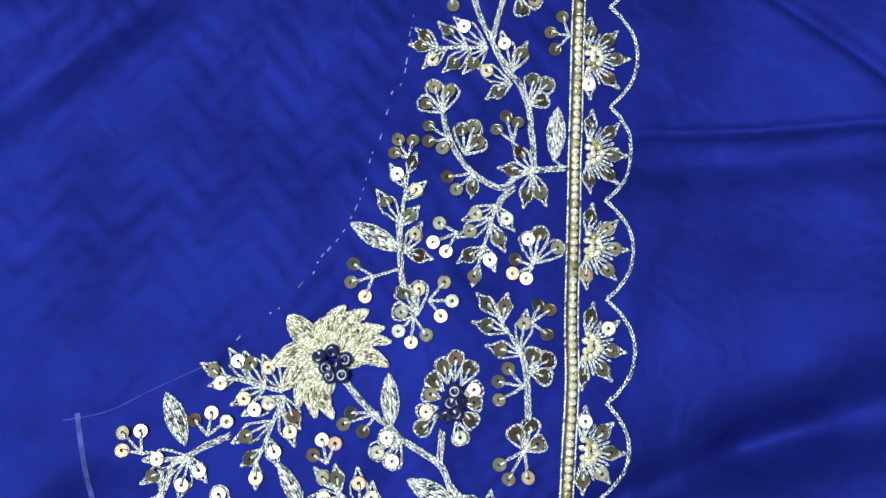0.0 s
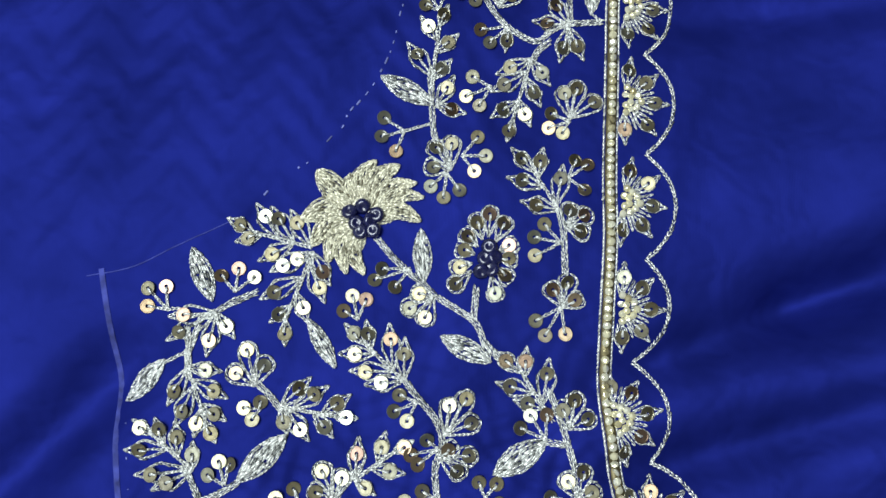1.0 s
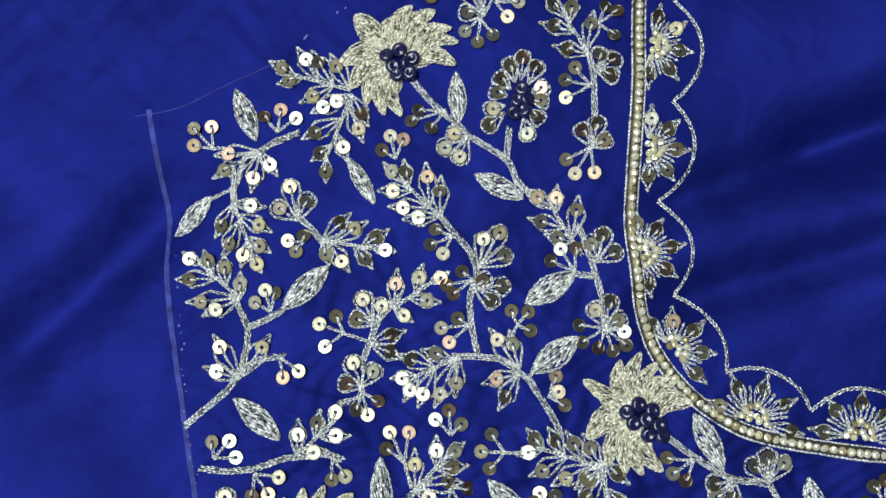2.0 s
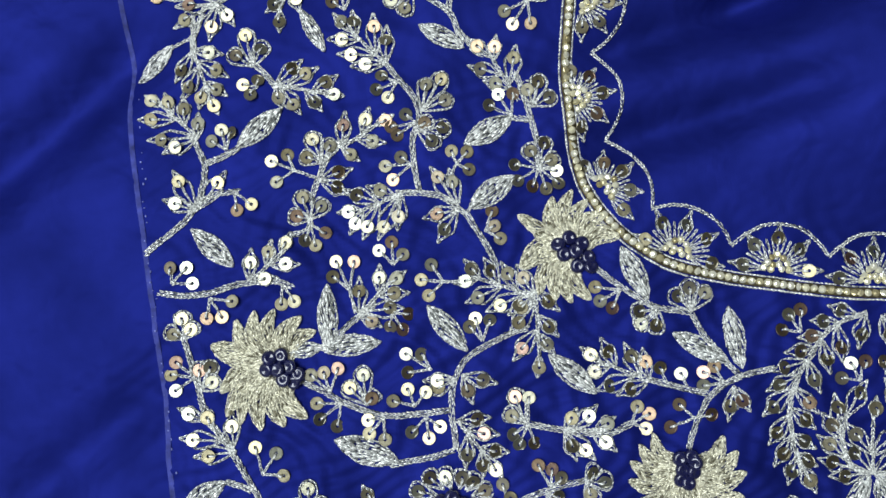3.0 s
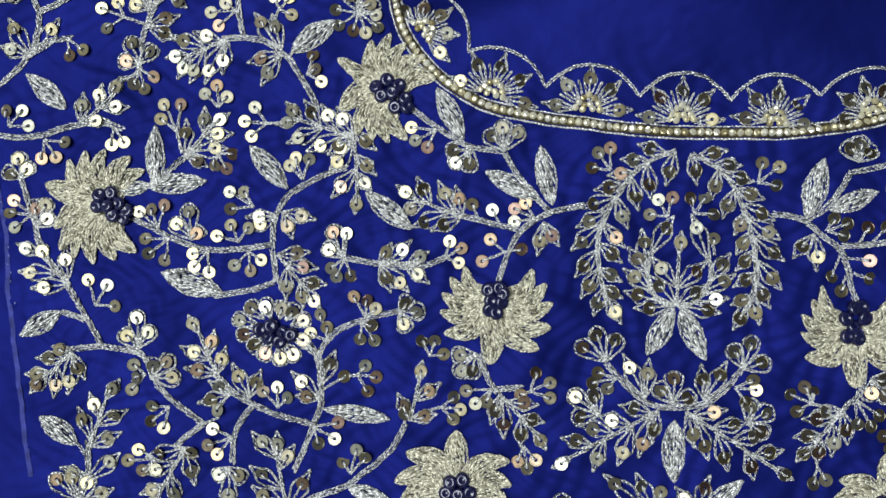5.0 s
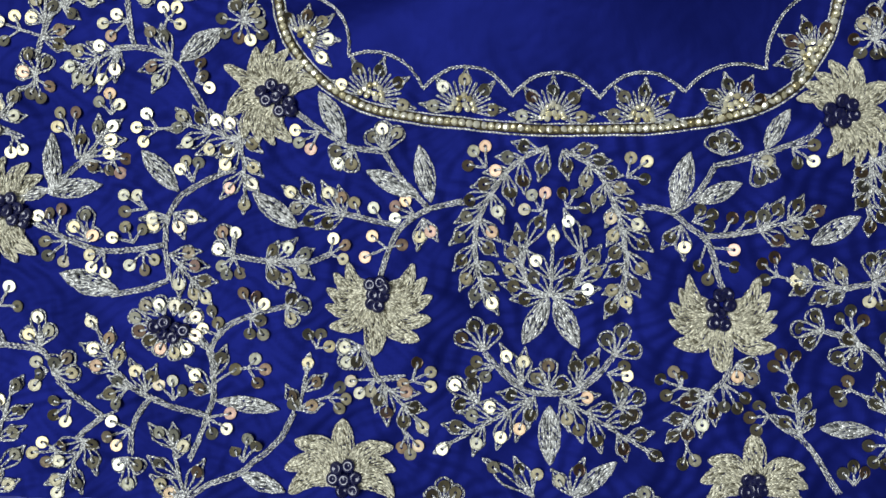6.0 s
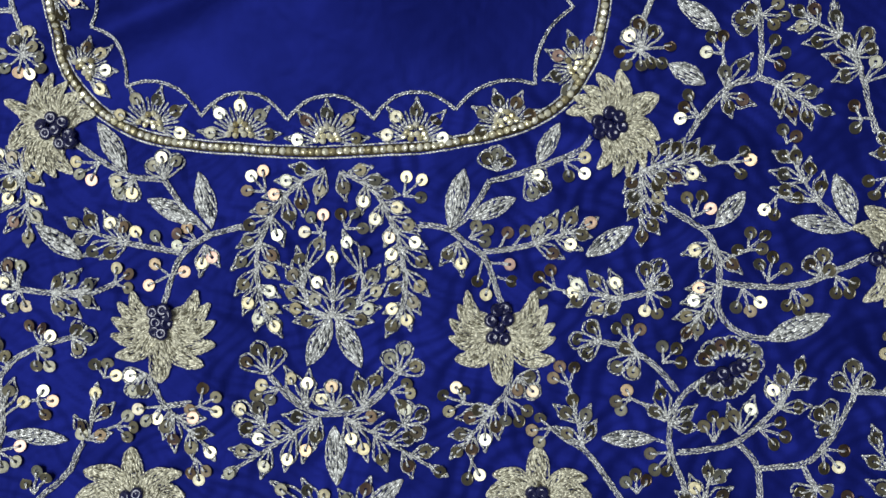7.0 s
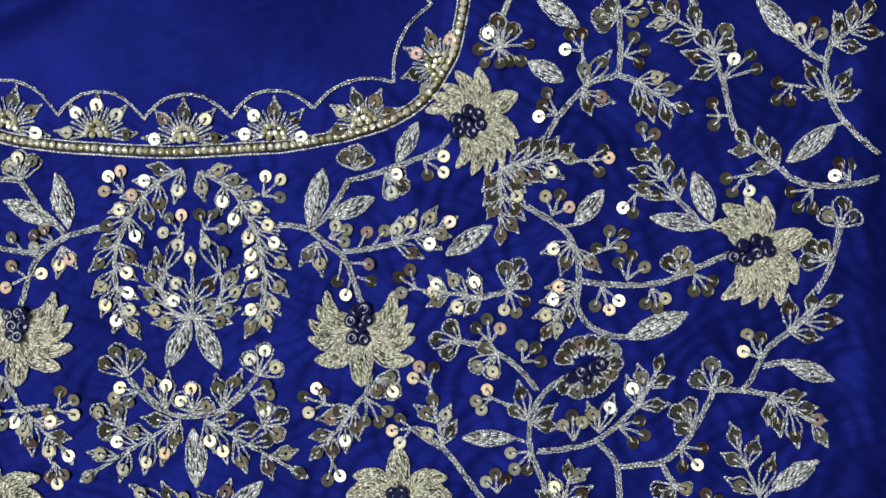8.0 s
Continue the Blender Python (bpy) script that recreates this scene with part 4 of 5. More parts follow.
stem([(-113.0, -81.6), (-108.2, -85.9), (-102.0, -89.4), (-94.3, -92.0), (-85.1, -93.8)])
petal_fan((-103.3, -87.5), [(-108.3, -78.9), (-100.4, -80.0)])
petal_fan((-108.5, -86.8), [(-114.4, -83.7), (-117.1, -89.6)])
cluster((-109.4, -87.2), [(-111.7, -91.3)])
cluster((-95.2, -89.8), [(-99.6, -85.5), (-95.7, -84.3), (-92.7, -87.0)])
stem([(-88.1, -70.7), (-85.3, -74.4), (-84.0, -80.3), (-83.2, -87.7), (-85.1, -93.8), (-87.1, -99.8), (-89.8, -106.6)])
petal_fan((-83.7, -86.6), [(-91.7, -80.1), (-90.0, -86.3)])
petal_fan((-83.8, -83.3), [(-80.2, -73.8)])
cluster((-82.6, -84.0), [(-77.2, -80.3)])
tendril([(-77.2, -80.3), (-73.7, -79.8)])
cluster((-73.7, -79.8), [(-71.6, -77.2), (-68.4, -80.0), (-70.5, -83.9)])
leaf((-82.3, -89.5), (-64.2, -91.3), 4.2)
cluster((-85.1, -94.5), [(-78.4, -93.0), (-83.4, -98.9), (-78.9, -97.2)])
sprig((-58.6, -91.4), (-56.4, -78.9), [(-62.3, -84.7), (-56.1, -75.5), (-51.1, -81.1), (-61.1, -88.4), (-51.8, -89.4)])
tendril([(-59.3, -91.4), (-54.5, -88.9), (-50.3, -87.5)])
cluster((-50.3, -87.5), [(-47.0, -84.6), (-45.0, -87.7), (-46.9, -90.5)])
cluster((-74.3, -106.6), [(-76.4, -103.5), (-72.8, -99.9), (-70.4, -102.0)])
cluster((-54.1, -73.8), [(-56.4, -69.7), (-52.9, -69.6), (-50.3, -73.0)])
stem([(-40.2, -72.3), (-38.4, -78.2), (-35.2, -82.8)])
cluster((-36.8, -81.9), [(-43.8, -82.6), (-41.1, -85.8), (-38.1, -85.3)])
stem([(-36.0, -81.8), (-28.6, -81.0)])
cluster((-26.3, -82.1), [(-28.9, -83.0), (-25.0, -76.8), (-21.1, -79.3), (-21.0, -83.4)])
sprig((-34.5, -83.2), (-24.4, -93.2), [(-36.7, -91.1), (-33.1, -94.6), (-28.3, -96.8), (-21.7, -97.0), (-22.5, -90.1), (-24.5, -85.5)])
cluster((-27.5, -97.0), [(-28.9, -101.2), (-24.1, -100.3), (-26.3, -102.9)])
cluster((-42.4, -35.5), [(-44.3, -31.7)])
cluster((-36.6, -36.4), [(-38.7, -33.0)])
cluster((-26.9, -34.9), [(-32.6, -32.4), (-32.5, -35.9), (-29.7, -30.7)])
flower((-45.5, -110.2), [(-59.3, -99.8), (-45.9, -93.5), (-31.3, -100.8), (-62.1, -107.9), (-30.4, -107.4), (-60.7, -115.0), (-30.6, -114.9)])
bead_cluster([(-47.0, -107.3), (-43.7, -106.5), (-48.0, -110.3), (-44.7, -110.5), (-41.6, -109.7), (-45.4, -113.8), (-42.1, -113.3)])
sprig((-120.5, -102.0), (-127.1, -115.7), [(-130.6, -105.0), (-117.0, -104.0), (-117.2, -111.8), (-121.5, -117.5), (-129.3, -119.5), (-131.7, -115.3), (-131.1, -109.6)])
bud((-107.9, -106.6), [(-112.0, -110.2), (-103.1, -109.9), (-107.5, -115.9)])
sprig((-91.1, -118.3), (-94.6, -103.9), [(-101.8, -97.0), (-95.2, -96.7), (-90.4, -100.1), (-101.7, -106.3), (-101.0, -111.9), (-85.5, -106.7), (-98.6, -115.4)])
stem([(-59.6, -91.7), (-61.2, -95.3), (-63.3, -99.2), (-67.3, -103.5), (-71.5, -106.9), (-75.2, -110.0), (-83.3, -113.2), (-91.1, -118.6)])
leaf((-75.0, -110.3), (-62.1, -114.7), 4.6)
bud((-148.5, -118.6), [(-157.8, -111.7), (-152.2, -109.9), (-146.5, -110.9)])
petal_fan((-147.5, -117.7), [(-139.9, -114.4)])
bud((-16.3, -117.6), [(-21.1, -112.7), (-16.7, -109.2), (-11.9, -111.6)])
# the middle of the front
wreath([(10.5, -14.7), (4.7, -17.2), (-0.3, -21.2), (-4.3, -26.9), (-7.7, -33.4), (-9.4, -39.9), (-9.0, -47.3), (-7.1, -54.6), (-3.1, -61.2)], [(0.7, -13.4), (-3.8, -17.5), (-7.1, -22.2), (-10.6, -26.3), (-14.0, -31.3), (-15.1, -36.6), (-16.5, -42.8), (-15.2, -50.1), (-13.3, -55.7), (-9.8, -60.3), (8.3, -24.0), (4.3, -27.7), (1.0, -31.0), (-1.7, -36.2), (-2.7, -41.5), (-3.1, -45.7), (-3.1, -50.9), (-2.8, -55.3)])
cluster((-6.8, -20.6), [(-10.5, -16.2), (-7.2, -14.7), (-12.0, -20.3)])
wreath([(14.9, -15.2), (20.3, -17.9), (25.1, -21.6), (28.3, -27.3), (30.7, -33.1), (32.5, -39.6), (33.4, -47.7), (32.0, -55.0), (28.4, -61.4)], [(24.1, -14.2), (28.4, -18.0), (31.8, -22.2), (34.6, -26.9), (37.6, -32.4), (39.4, -37.6), (40.6, -43.3), (40.0, -51.0), (37.3, -56.2), (34.7, -60.7), (16.5, -23.4), (21.0, -27.2), (23.9, -32.2), (27.7, -36.6), (28.0, -42.0), (28.2, -46.4), (27.8, -50.9), (27.3, -55.9)])
cluster((33.1, -22.5), [(34.1, -17.1), (38.5, -18.1), (38.1, -23.1)])
wreath([(12.5, -57.3), (7.6, -55.6), (4.9, -51.5), (4.0, -47.4), (4.5, -42.8)], [(2.4, -36.9), (-1.2, -42.0), (-2.1, -47.8), (-1.5, -53.7), (1.5, -58.1)])
wreath([(12.8, -57.3), (17.4, -55.4), (20.4, -51.7), (21.4, -47.6), (20.8, -44.3)], [(26.0, -42.4), (27.4, -47.8), (26.0, -54.3), (23.7, -58.3)])
petal_fan((4.8, -43.3), [(10.3, -33.0)])
petal_fan((20.8, -44.7), [(15.7, -32.4)])
cluster((9.2, -32.8), [(6.4, -28.3), (10.1, -27.6), (4.4, -32.4)])
cluster((16.4, -31.7), [(15.1, -27.5), (19.0, -27.2), (21.4, -31.7)])
cluster((22.1, -42.7), [(21.7, -38.3)])
sprig((12.5, -56.9), (12.6, -42.9), [(12.8, -37.1), (5.5, -44.3), (4.9, -49.4), (19.6, -44.8), (20.0, -51.2)])
leaf((11.8, -57.6), (5.0, -70.7), 5.5)
leaf((13.6, -57.6), (20.5, -71.2), 5.5)
stem([(-6.1, -73.3), (-3.1, -76.5), (2.5, -81.7), (7.3, -84.2), (13.8, -84.4), (20.3, -83.1), (26.0, -79.1), (30.5, -73.6)])
bud((-6.1, -73.0), [(-14.3, -68.4), (-9.6, -63.8), (-2.8, -65.6)])
bud((31.1, -73.3), [(27.5, -66.9), (33.5, -64.3), (38.1, -70.9)])
cluster((-3.1, -77.3), [(-8.2, -76.1), (-9.7, -78.9), (-5.6, -80.2)])
cluster((29.0, -78.4), [(33.5, -76.0), (34.4, -78.7), (31.7, -82.1)])
petal_fan((4.9, -82.3), [(-1.3, -71.2), (5.5, -72.1)])
petal_fan((20.8, -82.3), [(19.3, -72.8), (26.3, -71.8)])
bud((12.5, -83.5), [(7.4, -78.4), (12.3, -74.8), (18.1, -80.7)])
sprig((8.4, -85.6), (-17.1, -100.5), [(-1.7, -84.6), (-7.4, -87.9), (-12.3, -90.4), (-17.1, -94.0), (-19.3, -102.1), (-8.4, -102.3), (-1.8, -100.5), (3.5, -97.8), (6.8, -94.0)])
bud((-7.4, -87.6), [(-15.9, -81.4), (-14.7, -88.7), (-9.6, -80.4)])
sprig((15.9, -85.5), (41.0, -100.0), [(26.5, -84.3), (32.1, -87.6), (36.9, -90.6), (41.8, -94.5), (44.5, -101.9), (18.3, -94.6), (21.9, -97.5), (27.4, -100.3), (34.6, -102.5)])
bud((32.5, -87.7), [(33.3, -81.1), (39.2, -83.5), (38.0, -90.8)])
leaf((12.7, -87.9), (13.3, -104.5), 6.0)
petal_fan((8.7, -113.6), [(-5.3, -103.6), (3.4, -103.0)])
petal_fan((19.2, -112.7), [(13.9, -105.9), (22.7, -102.6)])
leaf((20.0, -113.2), (31.9, -103.3), 4.6)
cluster((8.4, -112.8), [(9.7, -107.1)])
# the other half of the front
flower((91.2, -2.9), [(94.7, 12.1), (88.8, 11.5), (84.7, 7.7), (81.8, 4.5), (79.8, 0.3), (105.7, 4.8), (105.9, -8.0), (104.8, -12.3), (101.2, -15.8), (96.8, -18.3), (92.5, -18.3), (88.2, -16.0)])
bead_cluster([(91.7, -0.2), (88.5, -2.5), (91.2, -4.0), (95.1, -4.1), (88.8, -5.7), (92.7, -6.1), (94.4, -1.4)])
leaf((71.4, -13.9), (77.7, -2.9), 4.4)
stem([(86.7, -6.8), (83.9, -10.2), (78.3, -12.6), (71.1, -15.2), (63.0, -17.6), (57.9, -18.8)])
bud((59.8, -15.7), [(55.6, -10.8), (60.0, -8.8), (64.2, -11.8)])
stem([(57.9, -18.5), (55.0, -23.6), (50.8, -29.1), (46.4, -32.2)])
cluster((79.1, -13.4), [(84.7, -12.6), (80.1, -17.8), (84.6, -17.1)])
bud((68.2, -17.2), [(73.9, -17.3), (74.5, -22.0), (70.4, -24.2)])
leaf((46.4, -31.8), (50.6, -15.3), 6.0)
leaf((52.4, -29.3), (65.0, -23.8), 4.7)
stem([(37.1, -30.8), (41.9, -31.3), (46.4, -32.6), (50.7, -36.2), (55.4, -39.8), (57.7, -44.3), (59.9, -51.6), (61.6, -55.3)])
stem([(55.2, -38.9), (61.1, -38.4), (67.5, -37.4), (70.7, -36.6)])
cluster((52.0, -35.0), [(53.8, -31.5), (57.0, -32.7), (56.2, -36.0)])
cluster((60.3, -37.7), [(62.7, -33.5)])
cluster((64.3, -37.3), [(67.7, -33.1)])
petal_fan((48.6, -35.9), [(43.5, -42.3), (49.7, -45.5)])
cluster((57.8, -42.0), [(63.1, -42.5)])
cluster((59.6, -46.0), [(63.7, -47.3)])
cluster((55.4, -41.4), [(53.9, -47.2)])
cluster((58.0, -46.0), [(56.3, -51.0)])
sprig((70.2, -36.6), (82.7, -32.9), [(71.9, -29.8), (76.7, -27.7), (82.3, -26.8), (88.0, -29.8), (86.1, -35.0), (83.3, -38.6), (78.2, -40.9)])
flower((60.5, -62.3), [(50.8, -49.8), (48.3, -53.7), (45.8, -58.0), (45.7, -62.9), (47.3, -69.4), (60.3, -76.7), (75.3, -69.6), (75.7, -63.5), (75.5, -59.3), (73.5, -54.2), (70.1, -50.1)])
bead_cluster([(59.4, -55.5), (61.6, -55.1), (57.7, -58.4), (62.3, -58.0), (59.9, -60.4), (58.1, -63.2), (61.3, -63.6)])
stem([(62.8, -73.1), (61.9, -78.6), (58.9, -81.8), (57.3, -84.2)])
bud((64.8, -74.4), [(70.9, -74.5), (70.7, -80.0), (65.0, -80.3)])
cluster((61.5, -80.2), [(67.5, -84.0), (65.2, -86.9), (61.3, -86.5)])
cluster((49.8, -81.7), [(47.5, -77.3), (43.8, -79.5), (45.3, -83.9), (49.7, -78.6)])
tendril([(49.8, -81.7), (53.8, -82.6), (57.3, -83.9)])
sprig((58.2, -83.4), (48.9, -93.8), [(50.9, -83.8), (47.6, -86.0), (45.5, -91.0), (45.7, -96.9), (51.6, -97.6), (55.5, -95.3), (59.2, -91.8)])
cluster((51.6, -98.4), [(50.3, -103.0), (53.8, -101.9)])
flower((70.1, -108.4), [(57.6, -101.7), (70.3, -94.0), (84.0, -102.7), (55.5, -107.5), (85.2, -108.4), (57.3, -113.5), (83.5, -113.8)])
bead_cluster([(68.5, -106.8), (71.3, -106.5), (69.3, -109.2), (72.1, -109.2), (67.7, -110.0), (70.5, -111.6)])
stem([(94.4, -110.3), (92.8, -108.0), (88.6, -101.8), (85.4, -97.4), (82.9, -94.8), (78.3, -92.0), (74.3, -88.7)])
cluster((74.1, -88.9), [(71.1, -86.0), (68.7, -89.4), (70.8, -92.9)])
sprig((83.1, -94.4), (80.2, -80.1), [(75.3, -82.6), (76.0, -88.7), (79.7, -78.6), (85.2, -82.6), (86.7, -87.0)])
cluster((79.4, -76.9), [(76.7, -71.4), (80.8, -71.8), (74.9, -74.7)])
tendril([(79.4, -76.9), (80.6, -80.1)])
sprig((94.5, -52.5), (80.3, -50.3), [(80.0, -46.4), (85.1, -45.0), (91.2, -44.5), (78.7, -50.8), (79.5, -54.6), (84.9, -56.9), (89.8, -57.3)])
stem([(94.2, -52.5), (99.0, -51.5), (102.9, -50.3), (106.9, -48.1)])
cluster((76.0, -49.5), [(71.4, -46.2), (74.6, -44.3), (72.0, -50.7)])
tendril([(76.0, -49.5), (79.1, -50.3)])
bud((101.7, -49.9), [(101.4, -42.5), (106.1, -41.9), (108.2, -47.2)])
cluster((102.1, -50.7), [(100.8, -56.0), (104.2, -56.8), (106.6, -53.6)])
sprig((100.5, -15.3), (100.2, -34.1), [(95.6, -22.5), (95.8, -26.4), (96.7, -30.2), (100.0, -37.5), (107.3, -22.8), (107.2, -26.9), (106.8, -30.7), (105.1, -34.3)])
sprig((100.4, -16.3), (119.5, -13.0), [(109.0, -8.2), (112.8, -7.8), (116.9, -8.0), (121.0, -10.0), (122.5, -14.5), (117.8, -19.4), (113.0, -20.4), (108.7, -20.8)])
cluster((125.0, -14.7), [(129.4, -11.7), (130.8, -14.1), (128.1, -18.0)])
tendril([(120.0, -14.8), (125.0, -14.7)])
leaf((97.8, -32.4), (84.9, -40.3), 5.2)
stem([(107.3, -27.1), (112.8, -30.3), (118.2, -34.4), (121.3, -40.8), (122.0, -48.7), (121.3, -55.0), (124.0, -60.3), (129.5, -63.4), (135.0, -64.3)])
leaf((134.6, -64.4), (152.1, -58.0), 6.0)
cluster((114.9, -29.8), [(112.9, -24.5), (117.0, -24.1), (119.5, -27.6)])
leaf((121.1, -32.6), (129.3, -23.1), 5.0)
tendril([(117.5, -33.1), (121.4, -32.4)])
petal_fan((120.1, -37.6), [(111.8, -40.3), (117.0, -46.4)])
petal_fan((121.3, -39.2), [(127.8, -45.8)])
cluster((130.1, -39.4), [(130.7, -34.5), (134.7, -35.4), (133.8, -39.1), (127.0, -39.3)])
tendril([(130.1, -39.4), (125.2, -41.2), (122.0, -43.2)])
stem([(122.0, -48.3), (129.0, -49.3), (136.8, -49.8), (144.7, -49.1), (151.8, -46.4), (158.2, -43.9), (164.1, -41.3)])
sprig((121.9, -49.5), (113.9, -60.5), [(112.9, -50.1), (111.2, -54.0), (109.1, -58.3), (111.4, -64.4), (115.4, -64.2), (119.1, -61.0)])
cluster((135.3, -48.2), [(133.1, -43.4), (136.7, -41.4), (140.1, -44.8)])
cluster((128.2, -50.1), [(126.2, -55.4), (130.1, -56.5), (132.8, -54.0)])
cluster((142.4, -50.7), [(140.2, -55.0), (143.3, -56.2), (145.7, -53.6)])
bud((150.2, -47.3), [(145.6, -42.1), (150.6, -39.3), (153.9, -44.3)])
cluster((154.2, -47.0), [(153.7, -51.7), (157.6, -51.7), (159.3, -49.0)])
flower((169.7, -40.5), [(186.7, -36.5), (173.8, -25.7), (168.6, -25.6), (162.0, -27.7), (158.6, -33.3), (182.5, -50.2), (177.5, -56.1), (171.9, -56.9), (166.6, -55.8), (161.5, -54.2)])
bead_cluster([(167.2, -39.3), (170.9, -37.8), (173.5, -38.7), (168.0, -43.3), (171.2, -41.4), (174.2, -40.9), (164.8, -42.4)])
leaf((158.9, -33.9), (141.9, -30.9), 4.6)
leaf((158.9, -32.4), (154.6, -18.5), 5.6)
stem([(155.7, -32.3), (151.7, -28.1), (149.5, -25.5)])
sprig((150.0, -26.3), (140.9, -11.4), [(137.7, -11.8), (143.4, -10.5), (147.4, -13.8), (151.1, -18.0), (136.4, -17.4), (137.0, -22.1)])
cluster((141.2, -9.5), [(140.2, -5.7), (143.7, -7.7)])
cluster((138.2, -24.5), [(137.2, -29.6), (144.2, -24.9), (134.5, -28.1)])
tendril([(149.2, -25.8), (142.2, -24.1), (138.2, -24.2)])
stem([(104.4, 31.9), (102.5, 28.0), (101.6, 22.4)])
bud((101.1, 17.5), [(96.6, 23.3), (100.5, 27.4), (105.9, 24.4)])
cluster((100.6, 17.6), [(95.1, 17.3), (96.8, 13.4), (101.0, 13.1), (103.7, 13.7), (106.9, 13.8), (109.3, 18.6)])
leaf((109.0, 13.5), (118.7, 7.8), 5.0)
leaf((111.8, 31.7), (123.7, 23.0), 5.2)
cluster((116.9, -1.6), [(114.0, 4.5), (112.6, 1.0), (111.5, -2.1)])
stem([(133.6, 31.7), (134.7, 27.3), (134.8, 20.8), (134.8, 14.5), (133.5, 9.6), (127.1, 7.5), (122.3, 3.7), (117.3, -1.9), (113.8, -7.4)])
stem([(133.8, 9.3), (138.2, 7.7), (139.7, 6.4)])
cluster((135.5, 27.3), [(141.5, 26.7), (138.6, 24.3), (139.9, 30.3)])
cluster((136.0, 14.8), [(138.8, 19.8), (141.9, 16.3), (139.9, 12.5)])
bud((134.1, 25.3), [(127.2, 26.2), (128.2, 22.6), (131.1, 30.5)])
petal_fan((124.7, 6.7), [(124.4, 14.1), (132.0, 15.8)])
petal_fan((123.9, 4.4), [(132.6, 1.6), (126.3, -1.5)])
cluster((124.1, 16.3), [(120.7, 20.9), (124.2, 21.1), (119.4, 16.7)])
tendril([(124.3, 16.3), (124.4, 9.9)])
sprig((139.0, 7.2), (149.3, 0.3), [(147.9, 9.2), (151.4, 5.5), (154.1, -1.4), (148.1, -5.4), (143.5, -3.9), (139.5, -1.9)])
sprig((157.0, 20.4), (148.1, 26.1), [(143.0, 22.9), (143.5, 29.5), (149.0, 31.1), (154.8, 29.4), (147.0, 18.7)])
stem([(155.8, 30.8), (156.8, 23.6), (158.7, 18.0), (161.2, 13.8), (162.7, 9.1), (164.3, 3.6), (165.2, -2.9), (166.3, -7.1)])
bud((160.7, 14.5), [(157.2, 21.1), (165.5, 22.8), (166.9, 17.6)])
petal_fan((162.7, 11.3), [(152.3, 15.4), (154.7, 7.8)])
cluster((163.4, 7.5), [(171.3, 14.1), (172.6, 10.0), (166.4, 13.0)])
tendril([(164.7, -2.9), (158.3, -2.8)])
cluster((162.4, -3.3), [(160.1, 0.7), (160.4, -5.5)])
sprig((178.6, -17.9), (169.0, -10.4), [(166.7, -6.5), (165.1, -12.8), (172.9, -6.9), (176.7, -9.6), (169.8, -18.0)])
cluster((168.5, -19.8), [(163.2, -20.6), (164.9, -24.3), (169.8, -24.0)])
tendril([(168.6, -19.9), (174.2, -18.6)])
stem([(178.4, -17.4), (181.6, -20.6), (188.0, -22.8), (195.7, -23.0), (200.8, -22.4), (206.2, -21.1)])
cluster((187.5, -23.9), [(181.2, -24.6), (183.5, -29.0), (187.2, -29.4)])
cluster((197.6, -21.8), [(194.8, -16.8), (198.4, -17.1), (194.0, -20.2)])
leaf((184.6, 17.1), (173.3, 30.6), 5.6)
stem([(184.2, 17.1), (189.1, 13.7), (192.5, 12.4)])
cluster((187.4, 15.6), [(185.2, 21.1), (189.1, 22.8), (191.1, 19.6)])
stem([(195.4, 25.9), (194.6, 19.6), (192.7, 12.5), (192.4, 6.9), (193.2, 1.3), (197.0, -5.1), (201.9, -10.9), (206.5, -14.3)])
sprig((194.6, 16.7), (204.7, 24.7), [(196.6, 24.6), (200.4, 28.0), (205.6, 28.4), (208.5, 19.5), (202.8, 15.2)])
petal_fan((192.4, 2.1), [(186.4, 11.9), (185.9, 3.2)])
cluster((182.7, 5.5), [(178.3, 5.9), (178.0, 1.2), (182.1, 1.1)])
tendril([(182.7, 5.5), (187.1, 4.6), (190.9, 2.9)])
petal_fan((193.2, 1.1), [(199.0, 9.2), (201.0, 3.2)])
leaf((194.7, -6.0), (180.7, -16.2), 5.6)
tendril([(194.4, -6.2), (197.0, -5.3)])
bud((195.0, -34.6), [(189.7, -30.1), (195.4, -26.3), (200.2, -31.0)])
stem([(195.0, -34.3), (193.6, -40.6), (190.9, -46.9), (187.8, -52.3)])
bud((191.4, -44.0), [(184.9, -38.6), (183.5, -44.2), (189.4, -38.5)])
sprig((180.5, -64.0), (188.3, -56.5), [(180.0, -53.6), (186.5, -52.4), (194.4, -53.8), (194.2, -60.7), (188.7, -65.5)])
stem([(186.8, -57.0), (180.6, -63.2), (174.5, -67.8), (171.7, -71.7), (169.3, -76.4), (166.7, -79.8)])
cluster((171.7, -70.9), [(168.4, -64.1), (172.0, -64.9), (166.9, -68.7)])
leaf((177.9, -71.8), (192.2, -77.2), 4.9)
stem([(172.5, -73.0), (178.2, -71.8)])
stem([(159.0, -79.4), (164.6, -79.5), (170.7, -80.3), (175.3, -81.1)])
sprig((174.5, -81.1), (185.8, -88.9), [(184.0, -81.0), (186.7, -84.6), (189.5, -88.3), (189.5, -95.3), (181.8, -95.6), (176.7, -92.3), (173.5, -89.2)])
bud((158.3, -79.3), [(152.6, -75.2), (158.0, -70.4), (162.8, -74.6)])
stem([(158.7, -79.4), (156.4, -84.9), (153.5, -89.6), (149.3, -95.0), (143.8, -99.3), (137.5, -100.1), (131.9, -100.4)])
bud((152.8, -89.9), [(146.9, -83.9), (151.7, -81.5), (147.8, -89.8)])
